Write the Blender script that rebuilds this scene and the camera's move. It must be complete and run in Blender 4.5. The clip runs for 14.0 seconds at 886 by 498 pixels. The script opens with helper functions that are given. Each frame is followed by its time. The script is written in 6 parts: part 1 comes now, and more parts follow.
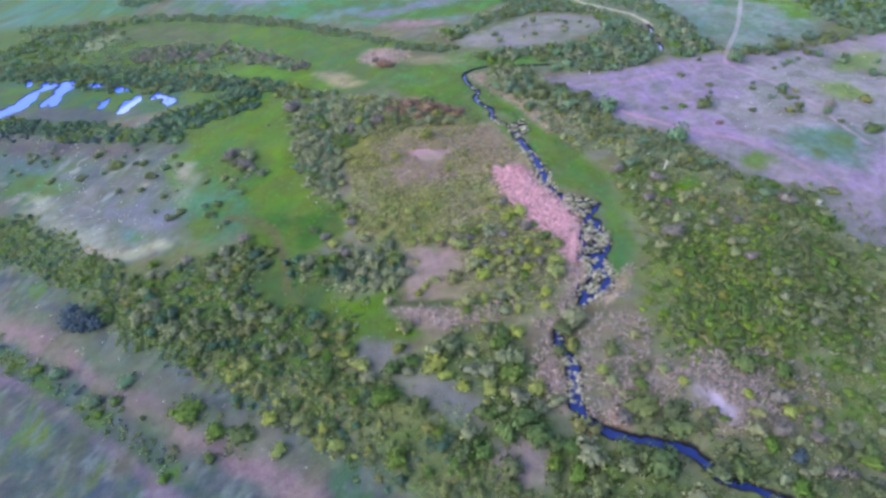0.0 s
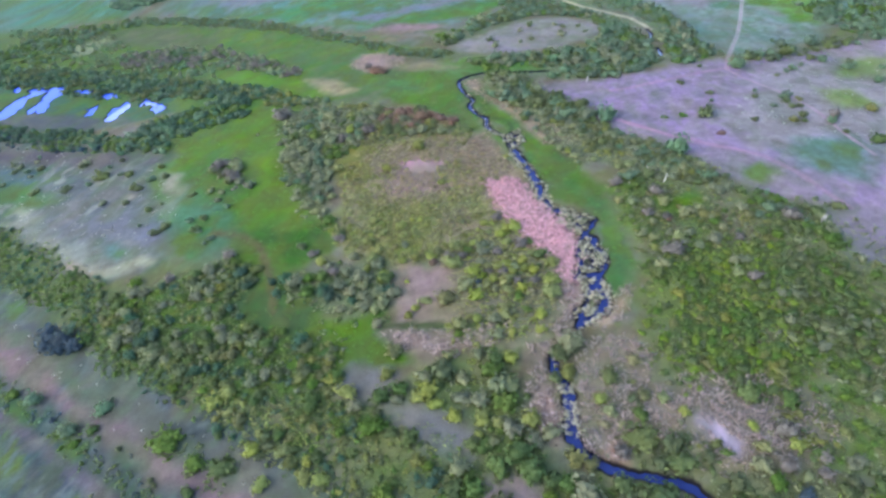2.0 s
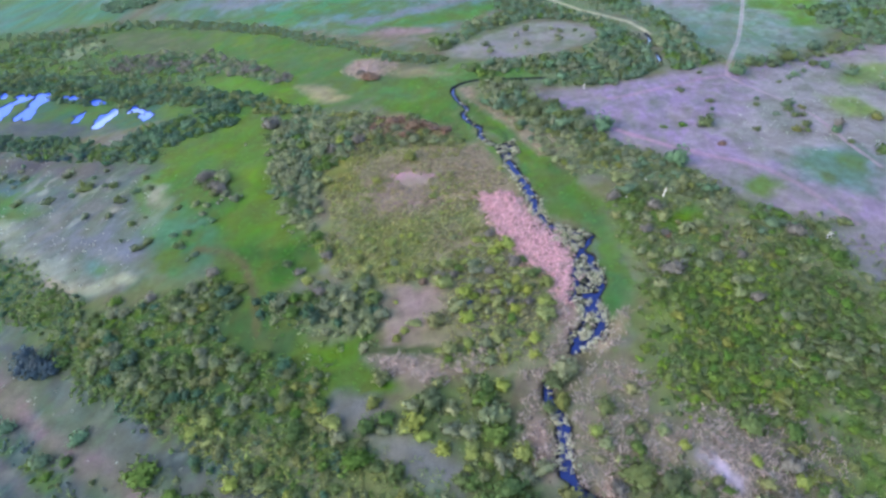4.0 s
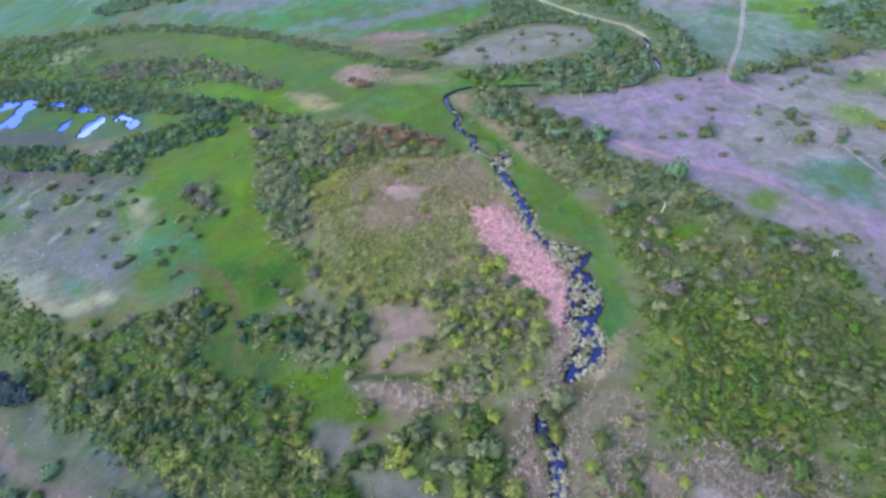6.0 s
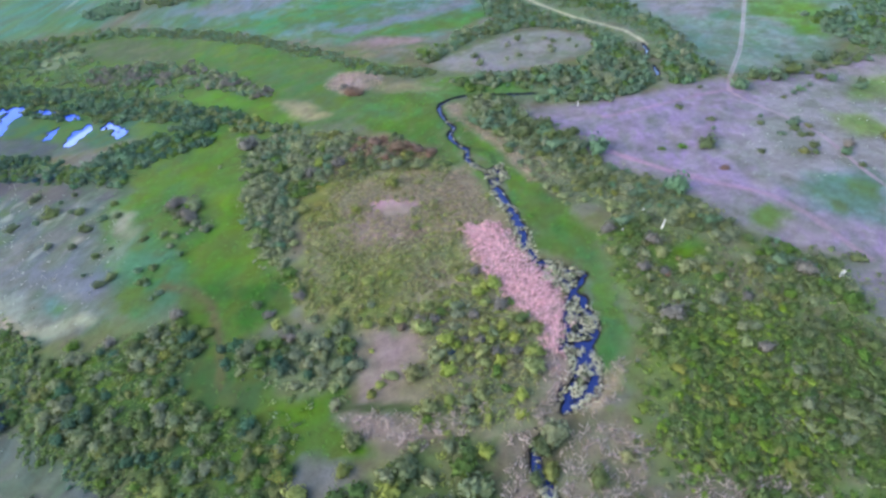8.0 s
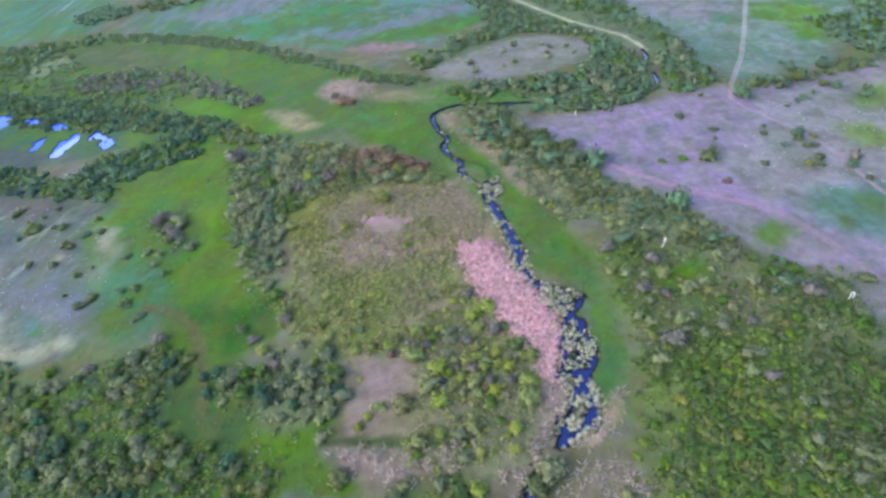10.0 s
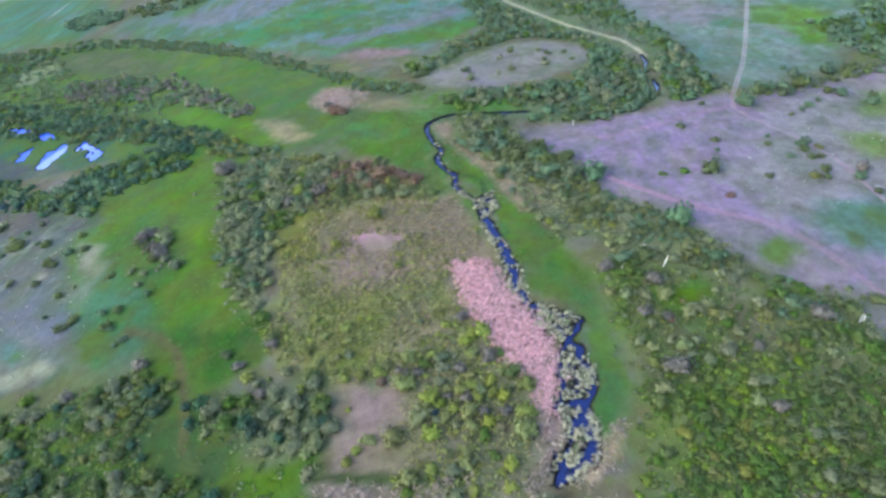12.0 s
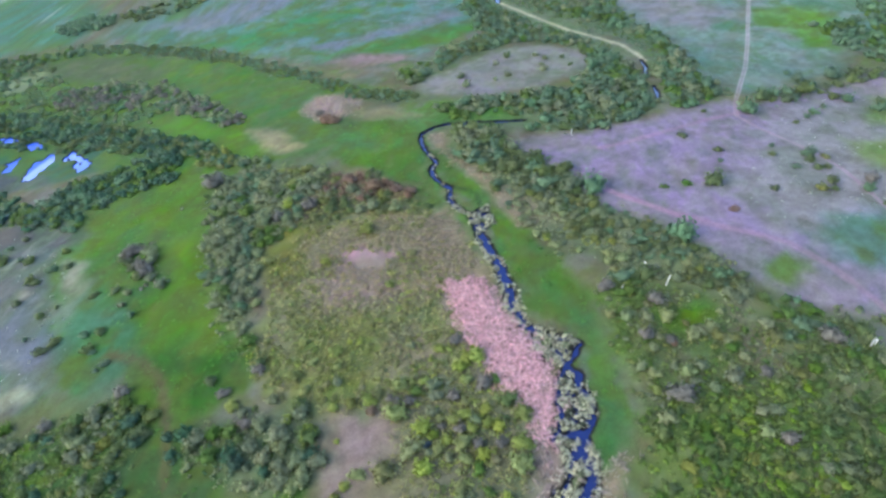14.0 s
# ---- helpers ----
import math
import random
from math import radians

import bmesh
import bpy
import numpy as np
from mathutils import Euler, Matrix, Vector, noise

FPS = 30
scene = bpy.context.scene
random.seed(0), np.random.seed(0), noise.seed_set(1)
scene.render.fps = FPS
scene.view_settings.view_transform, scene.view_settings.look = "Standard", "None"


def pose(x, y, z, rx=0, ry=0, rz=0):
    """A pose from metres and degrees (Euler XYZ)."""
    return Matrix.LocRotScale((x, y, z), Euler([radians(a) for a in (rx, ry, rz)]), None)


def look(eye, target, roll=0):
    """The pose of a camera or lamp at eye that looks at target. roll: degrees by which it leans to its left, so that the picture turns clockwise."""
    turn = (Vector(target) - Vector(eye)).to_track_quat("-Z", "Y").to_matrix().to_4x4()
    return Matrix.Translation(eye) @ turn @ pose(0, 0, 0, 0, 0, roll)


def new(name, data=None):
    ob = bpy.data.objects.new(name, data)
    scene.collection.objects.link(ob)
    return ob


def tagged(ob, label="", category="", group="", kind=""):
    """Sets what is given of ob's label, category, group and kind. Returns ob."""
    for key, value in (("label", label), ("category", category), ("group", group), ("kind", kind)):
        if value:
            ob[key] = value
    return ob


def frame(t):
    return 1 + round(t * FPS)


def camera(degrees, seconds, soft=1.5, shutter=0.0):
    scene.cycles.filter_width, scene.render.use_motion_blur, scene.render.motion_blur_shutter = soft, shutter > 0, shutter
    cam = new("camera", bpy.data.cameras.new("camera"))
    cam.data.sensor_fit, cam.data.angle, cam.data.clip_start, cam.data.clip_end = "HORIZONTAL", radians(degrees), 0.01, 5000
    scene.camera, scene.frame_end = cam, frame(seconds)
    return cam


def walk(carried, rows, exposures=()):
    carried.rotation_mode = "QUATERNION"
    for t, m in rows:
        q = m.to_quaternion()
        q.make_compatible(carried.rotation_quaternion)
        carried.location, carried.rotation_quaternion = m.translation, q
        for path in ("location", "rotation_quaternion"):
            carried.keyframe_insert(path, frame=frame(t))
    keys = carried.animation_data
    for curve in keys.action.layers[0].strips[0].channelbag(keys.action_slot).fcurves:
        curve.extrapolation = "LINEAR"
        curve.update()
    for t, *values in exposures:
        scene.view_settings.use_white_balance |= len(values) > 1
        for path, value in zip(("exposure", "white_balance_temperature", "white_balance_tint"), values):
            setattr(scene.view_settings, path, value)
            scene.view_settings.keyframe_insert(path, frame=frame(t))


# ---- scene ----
# ---- camera: a drone gliding forward about 80 m over a river meadow ----
cam = camera(75.0, 14.0, soft=2.85)
PATH = [
    (0, (-0.007, 0.028, 79.988), (-0.002, 77.642, 16.931), -8.687),
    (0.5, (0.569, 1.523, 79.985), (0.564, 79.118, 16.906), -8.728),
    (1, (1.160, 3.020, 79.982), (1.150, 80.588, 16.871), -8.765),
    (1.5, (1.763, 4.518, 79.980), (1.751, 82.055, 16.829), -8.799),
    (2, (2.378, 6.018, 79.978), (2.365, 83.518, 16.782), -8.833),
    (2.5, (2.999, 7.521, 79.976), (2.989, 84.981, 16.731), -8.865),
    (3, (3.626, 9.026, 79.974), (3.620, 86.445, 16.679), -8.897),
    (5.5, (6.769, 16.588, 79.979), (6.797, 93.801, 16.433), -9.075),
    (6, (7.388, 18.105, 79.982), (7.424, 95.283, 16.393), -9.118),
    (6.5, (8.001, 19.624, 79.987), (8.043, 96.768, 16.357), -9.164),
    (7, (8.606, 21.142, 79.992), (8.654, 98.257, 16.326), -9.213),
    (7.5, (9.203, 22.660, 79.997), (9.256, 99.748, 16.298), -9.266),
    (8, (9.791, 24.176, 80.003), (9.848, 101.240, 16.275), -9.323),
    (8.2, (10.024, 24.782, 80.005), (10.082, 101.836, 16.267), -9.347),
    (10.5, (12.596, 31.692, 80.032), (12.644, 108.669, 16.200), -9.670),
    (11, (13.130, 33.173, 80.036), (13.170, 110.136, 16.187), -9.752),
    (11.5, (13.657, 34.643, 80.038), (13.685, 111.591, 16.171), -9.838),
    (12, (14.177, 36.100, 80.039), (14.191, 113.031, 16.152), -9.927),
    (12.5, (14.691, 37.543, 80.037), (14.688, 114.454, 16.126), -10.020),
    (13, (15.200, 38.968, 80.033), (15.177, 115.855, 16.093), -10.117),
    (13.5, (15.706, 40.376, 80.026), (15.660, 117.233, 16.050), -10.216),
    (14, (16.211, 41.762, 80.016), (16.138, 118.582, 15.994), -10.317),
]
walk(cam, [(t, look(eye, target, roll)) for t, eye, target, roll in PATH], exposures=[(0.0, 2.33, 6220, 24), (0.5, 2.33, 6250, 21), (1.0, 2.33, 6270, 19), (2.0, 2.31, 6290, 17), (7.0, 2.29, 6320, 13), (11.0, 2.25, 6330, 11), (12.5, 2.23, 6340, 8), (14.0, 2.22, 6340, 7)])

# ---- light: a veiled evening sky ----
SUN_UP, SUN_ROUND = 38.0, 250.0
world = bpy.data.worlds.new("evening_sky")
scene.world = world
world.use_nodes = True
wn, wl = world.node_tree.nodes, world.node_tree.links
sky = wn.new("ShaderNodeTexSky")
sky.sky_type = "NISHITA"
sky.sun_disc = False
sky.sun_elevation, sky.sun_rotation = radians(SUN_UP), radians(SUN_ROUND)
sky.air_density, sky.dust_density, sky.ozone_density = 1.0, 1.5, 2.0
wl.new(sky.outputs[0], wn["Background"].inputs[0])
wn["Background"].inputs[1].default_value = 0.15
sun_data = bpy.data.lights.new("sun", "SUN")
sun_data.energy, sun_data.angle, sun_data.color = 0.75, radians(40), (1.0, 0.93, 0.86)
sun = new("sun", sun_data)
# the Sky Texture's rotation turns clockwise from +y
a, e = radians(SUN_ROUND), radians(SUN_UP)
sun.matrix_world = look((0, 0, 0), (-math.sin(a) * math.cos(e), -math.cos(a) * math.cos(e), -math.sin(e)))
sun.location = (0, 0, 300)


# ---- small tools ----
rng = np.random.default_rng(7)
LATTICE = rng.random((256, 256))


def grain(x, y, size, shift=0):
    """Smooth noise from 0 to 1 with features of that size in metres."""
    u, v = np.asarray(x) / size + 17.3 * shift + 500, np.asarray(y) / size + 9.1 * shift + 500
    i, j = np.floor(u).astype(int), np.floor(v).astype(int)
    fu, fv = u - i, v - j
    fu, fv = fu * fu * (3 - 2 * fu), fv * fv * (3 - 2 * fv)
    i0, i1, j0, j1 = i % 256, (i + 1) % 256, j % 256, (j + 1) % 256
    return (LATTICE[i0, j0] * (1 - fu) + LATTICE[i1, j0] * fu) * (1 - fv) + (LATTICE[i0, j1] * (1 - fu) + LATTICE[i1, j1] * fu) * fv


def fractal(x, y, size, shift=0):
    """Three turned layers of smooth noise."""
    x, y = np.asarray(x), np.asarray(y)
    return (grain(0.8 * x - 0.6 * y, 0.6 * x + 0.8 * y, size, shift) + 0.5 * grain(0.28 * x + 0.96 * y, 0.28 * y - 0.96 * x, size / 2.1, shift + 3) + 0.25 * grain(0.96 * x - 0.28 * y, 0.28 * x + 0.96 * y, size / 4.3, shift + 5)) / 1.75


def lin(rgb, share=0.36):
    """A picture colour as a surface colour."""
    c = np.array(rgb, float) / 255
    return np.where(c < 0.04045, c / 12.92, ((c + 0.055) / 1.055) ** 2.4) * share


def inside(px, py, pts):
    """Signed distance to an outline, positive inside."""
    p = np.array(pts, float)
    q = np.roll(p, -1, 0)
    best, odd = np.full(px.shape, 1e9), np.zeros(px.shape, bool)
    for (x0, y0), (x1, y1) in zip(p, q):
        dx, dy = x1 - x0, y1 - y0
        k = np.clip(((px - x0) * dx + (py - y0) * dy) / (dx * dx + dy * dy + 1e-9), 0, 1)
        best = np.minimum(best, np.hypot(px - x0 - k * dx, py - y0 - k * dy))
        if y0 != y1:
            odd ^= ((y0 > py) != (y1 > py)) & (px < dx * (py - y0) / dy + x0)
    return np.where(odd, best, -best)


def beside(px, py, line):
    """Distance to the edge of a line with half-widths (positive inside)."""
    best = np.full(px.shape, -1e9)
    for (x0, y0, w0), (x1, y1, w1) in zip(line, line[1:]):
        dx, dy = x1 - x0, y1 - y0
        k = np.clip(((px - x0) * dx + (py - y0) * dy) / (dx * dx + dy * dy + 1e-9), 0, 1)
        best = np.maximum(best, w0 + k * (w1 - w0) - np.hypot(px - x0 - k * dx, py - y0 - k * dy))
    return best


def step(d, soft):
    k = np.clip(d / (2 * soft) + 0.5, 0, 1)
    return k * k * (3 - 2 * k)


RELIEF = (-11.177, 1.926, 17.055, -5.508, -0.750, -5.167)


def relief(x, y):
    """The lie of the land: a low swell that falls away to both sides."""
    u, v = np.clip(x, -130, 140) / 100, np.clip(y, 40, 260) / 100
    c = RELIEF
    return np.clip(c[0] + c[1] * u + c[2] * v + c[3] * u * u + c[4] * u * v + c[5] * v * v, -7, 4)


# ---- materials ----
def material(name):
    m = bpy.data.materials.new(name)
    m.use_nodes = True
    nodes, links = m.node_tree.nodes, m.node_tree.links
    return m, nodes, links, nodes["Principled BSDF"]


def math_node(nodes, links, op, a, b):
    n = nodes.new("ShaderNodeMath")
    n.operation = op
    for i, v in enumerate((a, b)):
        if isinstance(v, (int, float)):
            n.inputs[i].default_value = v
        else:
            links.new(v, n.inputs[i])
    return n.outputs[0]


def noise_out(nodes, links, vec, scale, detail=3.0, rough=0.6):
    n = nodes.new("ShaderNodeTexNoise")
    n.inputs["Scale"].default_value, n.inputs["Detail"].default_value, n.inputs["Roughness"].default_value = scale, detail, rough
    links.new(vec, n.inputs["Vector"])
    return n.outputs["Fac"]


def ground_material():
    m, nodes, links, bsdf = material("ground_cover")
    geo = nodes.new("ShaderNodeNewGeometry").outputs["Position"]
    cov = nodes.new("ShaderNodeAttribute")
    cov.attribute_name = "cover"
    fine = noise_out(nodes, links, geo, 2.6, 4, 0.7)
    mid = noise_out(nodes, links, geo, 0.55, 3)
    wide = noise_out(nodes, links, geo, 0.09, 2)
    total = math_node(nodes, links, "ADD", math_node(nodes, links, "MULTIPLY", fine, 0.9), math_node(nodes, links, "ADD", math_node(nodes, links, "MULTIPLY", mid, 0.85), math_node(nodes, links, "MULTIPLY", wide, 0.45)))
    hsv = nodes.new("ShaderNodeHueSaturation")
    links.new(cov.outputs["Color"], hsv.inputs["Color"])
    links.new(math_node(nodes, links, "ADD", math_node(nodes, links, "MULTIPLY", total, 1.0), -0.09), hsv.inputs["Value"])
    links.new(math_node(nodes, links, "ADD", math_node(nodes, links, "MULTIPLY", mid, 0.06), 0.47), hsv.inputs["Hue"])
    links.new(math_node(nodes, links, "ADD", math_node(nodes, links, "MULTIPLY", wide, 0.5), 0.75), hsv.inputs["Saturation"])
    links.new(hsv.outputs[0], bsdf.inputs["Base Color"])
    bsdf.inputs["Roughness"].default_value = 0.95
    bsdf.inputs["Specular IOR Level"].default_value = 0.15
    bump = nodes.new("ShaderNodeBump")
    bump.inputs["Strength"].default_value, bump.inputs["Distance"].default_value = 0.6, 0.25
    links.new(fine, bump.inputs["Height"])
    links.new(bump.outputs[0], bsdf.inputs["Normal"])
    return m


def leaf_material(name, rgb, share=0.5, spread=0.24):
    """Foliage: brightness and hue vary from leaf to leaf and from plant to plant."""
    m, nodes, links, bsdf = material(name)
    geo = nodes.new("ShaderNodeNewGeometry")
    info = nodes.new("ShaderNodeObjectInfo")
    att = nodes.new("ShaderNodeAttribute")
    att.attribute_name = "tint"
    plant = math_node(nodes, links, "FRACT", math_node(nodes, links, "ADD", att.outputs["Fac"], info.outputs["Random"]), 0)
    leaf = geo.outputs["Random Per Island"]
    hsv = nodes.new("ShaderNodeHueSaturation")
    hsv.inputs["Color"].default_value = (*lin(rgb, share), 1)
    value = math_node(nodes, links, "ADD", math_node(nodes, links, "MULTIPLY", leaf, spread), math_node(nodes, links, "MULTIPLY", plant, 0.24))
    speck = noise_out(nodes, links, geo.outputs["Position"], 3.2, 3, 0.7)
    value = math_node(nodes, links, "ADD", value, math_node(nodes, links, "MULTIPLY", speck, 0.7))
    links.new(math_node(nodes, links, "ADD", value, 1.03 - 0.5 * spread - 0.12 - 0.35), hsv.inputs["Value"])
    other = math_node(nodes, links, "FRACT", math_node(nodes, links, "MULTIPLY", plant, 7.31), 0)
    links.new(math_node(nodes, links, "ADD", math_node(nodes, links, "MULTIPLY", other, 0.03), 0.492), hsv.inputs["Hue"])
    links.new(math_node(nodes, links, "ADD", math_node(nodes, links, "MULTIPLY", plant, 0.3), 0.8), hsv.inputs["Saturation"])
    links.new(hsv.outputs[0], bsdf.inputs["Base Color"])
    bsdf.inputs["Roughness"].default_value = 0.75
    bsdf.inputs["Specular IOR Level"].default_value = 0.2
    thin, mix = nodes.new("ShaderNodeBsdfTranslucent"), nodes.new("ShaderNodeMixShader")
    links.new(hsv.outputs[0], thin.inputs["Color"])
    mix.inputs[0].default_value = 0.45
    links.new(bsdf.outputs[0], mix.inputs[1])
    links.new(thin.outputs[0], mix.inputs[2])
    links.new(mix.outputs[0], nodes["Material Output"].inputs["Surface"])
    return m


def plain_material(name, rgb, share=0.5, rough=0.9, scale=3.0):
    m, nodes, links, bsdf = material(name)
    geo = nodes.new("ShaderNodeNewGeometry").outputs["Position"]
    hsv = nodes.new("ShaderNodeHueSaturation")
    hsv.inputs["Color"].default_value = (*lin(rgb, share), 1)
    links.new(math_node(nodes, links, "ADD", noise_out(nodes, links, geo, scale, 4), 0.5), hsv.inputs["Value"])
    links.new(hsv.outputs[0], bsdf.inputs["Base Color"])
    bsdf.inputs["Roughness"].default_value = rough
    return m


def water_material(name, rgb, ior=1.45, gloss=0.5):
    m, nodes, links, bsdf = material(name)
    geo = nodes.new("ShaderNodeNewGeometry").outputs["Position"]
    bsdf.inputs["Base Color"].default_value = (*rgb, 1)
    bsdf.inputs["Roughness"].default_value = 0.06
    bsdf.inputs["IOR"].default_value = ior
    bsdf.inputs["Specular IOR Level"].default_value = gloss
    bump = nodes.new("ShaderNodeBump")
    bump.inputs["Strength"].default_value, bump.inputs["Distance"].default_value = 0.25, 0.03
    links.new(noise_out(nodes, links, geo, 1.7, 3), bump.inputs["Height"])
    links.new(bump.outputs[0], bsdf.inputs["Normal"])
    return m


# both water base colours carry painted sky blue on top of the real reflection
GROUND, WATER, POND = ground_material(), water_material("stream_water", (0.006, 0.014, 0.075)), water_material("pond_water", (0.012, 0.05, 0.34), 1.33, 0.28)
BARK = plain_material("grey_brown_bark", (96, 82, 70), 0.5)
KIND_RGB = {
    "olive": (136, 142, 80), "lime": (160, 170, 90), "leaf": (102, 128, 62), "willow": (150, 158, 112), "grey": (138, 148, 110),
    "dull": (112, 126, 80), "deep": (112, 140, 106), "lilac": (134, 130, 120), "rust": (142, 116, 98), "blue": (76, 98, 106), "teal": (80, 114, 86), "pale": (154, 152, 106), "fresh": (128, 152, 64),
}
LEAF_NAMES = {
    "olive": "olive_leaves", "lime": "yellow_green_leaves", "leaf": "fresh_green_leaves", "willow": "pale_willow_leaves", "grey": "grey_green_leaves",
    "dull": "dull_green_leaves", "deep": "dark_green_leaves", "lilac": "grey_lilac_twigs", "rust": "rusty_brown_leaves", "blue": "blue_green_leaves", "teal": "dark_pondside_leaves", "pale": "pale_olive_leaves", "fresh": "bright_green_leaves",
}
LEAVES = {k: leaf_material(LEAF_NAMES[k], rgb, 0.66, 0.45) for k, rgb in KIND_RGB.items()}
HERBS = {k: leaf_material("low_" + LEAF_NAMES[k], np.array(rgb) * 0.92 + (8, 8, 6), 0.85, 0.5) for k, rgb in KIND_RGB.items()}
REED = leaf_material("dry_pink_reed", (226, 178, 182), 0.88, 0.9)
STRAW = leaf_material("dry_straw", (190, 170, 142), 0.6, 0.6)
STALK = leaf_material("dry_reed_stalk", (204, 184, 172), 0.76, 1.0)
SEDGE = leaf_material("pale_sedge", (196, 192, 158), 0.82, 1.2)
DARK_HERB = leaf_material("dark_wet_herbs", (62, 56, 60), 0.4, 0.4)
# sedge root, coloured dark to stand in for the tussocks' shadows
MOUND = leaf_material("shaded_sedge_root", (62, 64, 52), 0.36, 0.4)
GRASS = leaf_material("meadow_grass", (92, 138, 56), 0.62, 0.8)

# ---- plan: streams, tracks and ponds (x, y and half-width) ----
STREAM_NORTH = [(44.8, 183.8, 0.46), (41.0, 184.6, 0.47), (35.7, 186.0, 0.48), (29.6, 187.4, 0.48), (24.1, 188.7, 0.49), (20.0, 188.0, 0.49), (15.8, 185.0, 0.57), (15.5, 180.5, 0.96), (16.1, 175.9, 0.93), (18.0, 171.1, 0.98), (18.3, 168.7, 0.96), (16.7, 165.9, 0.95), (16.9, 163.2, 1.01), (18.7, 158.8, 0.63), (20.5, 156.5, 0.89), (19.7, 152.0, 0.94), (20.7, 148.8, 0.39), (23.0, 145.3, 0.38), (23.9, 142.6, 0.75), (24.4, 138.1, 1.34), (24.9, 134.2, 1.54), (26.2, 129.8, 1.49), (26.8, 125.5, 1.45), (27.2, 120.7, 1.61), (27.0, 115.6, 1.35), (28.3, 111.2, 0.90), (30.8, 108.7, 0.59), (33.9, 107.2, 0.44), (36.4, 105.6, 0.43)]
STREAM_MID = [(36.4, 105.6, 0.43), (34.3, 102.8, 0.66), (33.0, 101.6, 0.65), (34.4, 99.6, 1.00), (33.9, 97.0, 0.98), (34.9, 94.4, 0.44), (34.6, 91.7, 0.51), (33.1, 89.6, 0.51), (31.7, 88.4, 0.92), (31.1, 86.3, 1.31), (31.3, 83.6, 1.20), (31.6, 81.9, 0.95)]
STREAM_SIDE = [(33.0, 101.6, 0.37), (31.0, 98.6, 0.41), (29.8, 95.7, 0.53), (29.7, 93.1, 0.61), (28.8, 90.4, 0.60), (27.7, 88.9, 0.67), (30.2, 89.2, 0.42), (31.7, 88.4, 0.59)]
STREAM_LOW = [(32.1, 84.8, 1.05), (31.9, 82.4, 1.13), (29.8, 80.5, 1.02), (27.8, 78.6, 0.83), (25.0, 77.3, 0.91)]
STREAM_LOW_SIDE = [(30.4, 87.5, 0.69), (28.2, 83.1, 0.57), (26.7, 80.5, 0.65), (25.0, 77.3, 0.82)]
STREAM_SOUTH = [(20.5, 73.3, 0.52), (18.7, 71.0, 0.61), (18.1, 67.9, 0.70), (19.1, 65.9, 0.79), (19.4, 63.5, 0.92), (18.6, 59.1, 0.94), (18.1, 56.5, 0.92), (19.1, 53.6, 0.72), (20.9, 51.7, 0.62), (23.5, 49.9, 0.52), (27.6, 48.6, 0.56), (31.5, 47.1, 0.51), (33.6, 45.8, 0.59), (34.6, 43.9, 0.74), (35.7, 41.6, 0.49), (39.4, 39.6, 0.32), (43.6, 36.7, 0.54)]
STREAM_FAR = [(90.6, 218.1, 0.71), (89.8, 212.2, 0.86), (87.4, 206.1, 0.76)]
STREAM_FAR_LOW = [(85.8, 195.7, 0.64), (85.1, 191.6, 0.71), (84.0, 188.1, 0.69)]
STREAM_FAR_TOP = [(60.0, 322.9, 1.87), (59.4, 310.6, 1.80), (59.3, 302.1, 1.50)]
ROAD_FAR = [(156.7, 273.8, 0.93), (139.4, 241.5, 0.83), (129.7, 223.5, 0.77), (118.6, 204.4, 0.77), (110.1, 191.7, 0.72), (101.8, 179.2, 0.75), (99.0, 172.6, 0.72), (101.0, 164.8, 0.69), (104.6, 157.0, 0.67), (107.5, 150.3, 0.58), (109.0, 144.3, 0.56), (109.2, 136.9, 0.54), (108.9, 129.6, 0.52), (109.8, 119.3, 0.48)]
ROAD_FIELD = [(48.8, 158.5, 0.54), (52.1, 151.2, 0.51), (56.4, 144.5, 0.49), (61.8, 138.4, 0.47), (68.7, 131.6, 0.45), (77.8, 126.1, 0.44), (83.4, 121.6, 0.42), (87.1, 114.8, 0.46), (89.0, 107.8, 0.44), (90.9, 100.3, 0.41)]
ROAD_FIELD_UP = [(99.8, 174.2, 0.58), (90.4, 172.0, 0.57), (78.1, 168.3, 0.49), (66.5, 165.1, 0.48), (59.0, 164.1, 0.48)]
PATH_WEST = [(-53.2, 124.2, 0.54), (-45.0, 120.3, 0.57), (-40.4, 115.5, 0.61), (-37.7, 109.7, 0.57), (-35.7, 102.6, 0.54), (-34.1, 93.4, 0.50)]
PATH_FAR_PALE = [(-277.1, 507.6, 2.04), (-247.9, 489.1, 1.90), (-223.6, 469.9, 1.78), (-206.9, 452.0, 1.67), (-197.0, 435.2, 1.59), (-196.0, 426.1, 1.55), (-204.6, 426.5, 1.56)]
PATH_LOW = [(-12.2, 84.4, 0.31), (-3.3, 82.8, 0.30), (6.3, 80.9, 0.29), (12.0, 80.4, 0.28)]
STREAM_DITCH = [(21.2, 156.3, 0.27), (24.6, 154.3, 0.27), (26.3, 151.3, 0.26), (26.1, 147.9, 0.26)]
ROAD_FIELD_SIDE = [(54.9, 145.8, 0.37), (60.3, 141.0, 0.36), (65.4, 135.2, 0.35), (71.0, 131.5, 0.34)]
PATH_FAR_SAND = [(60.0, 300.3, 0.99), (71.9, 273.7, 0.90), (83.2, 250.8, 0.92), (90.3, 234.8, 0.95), (91.5, 223.3, 0.91), (91.2, 216.8, 0.71)]
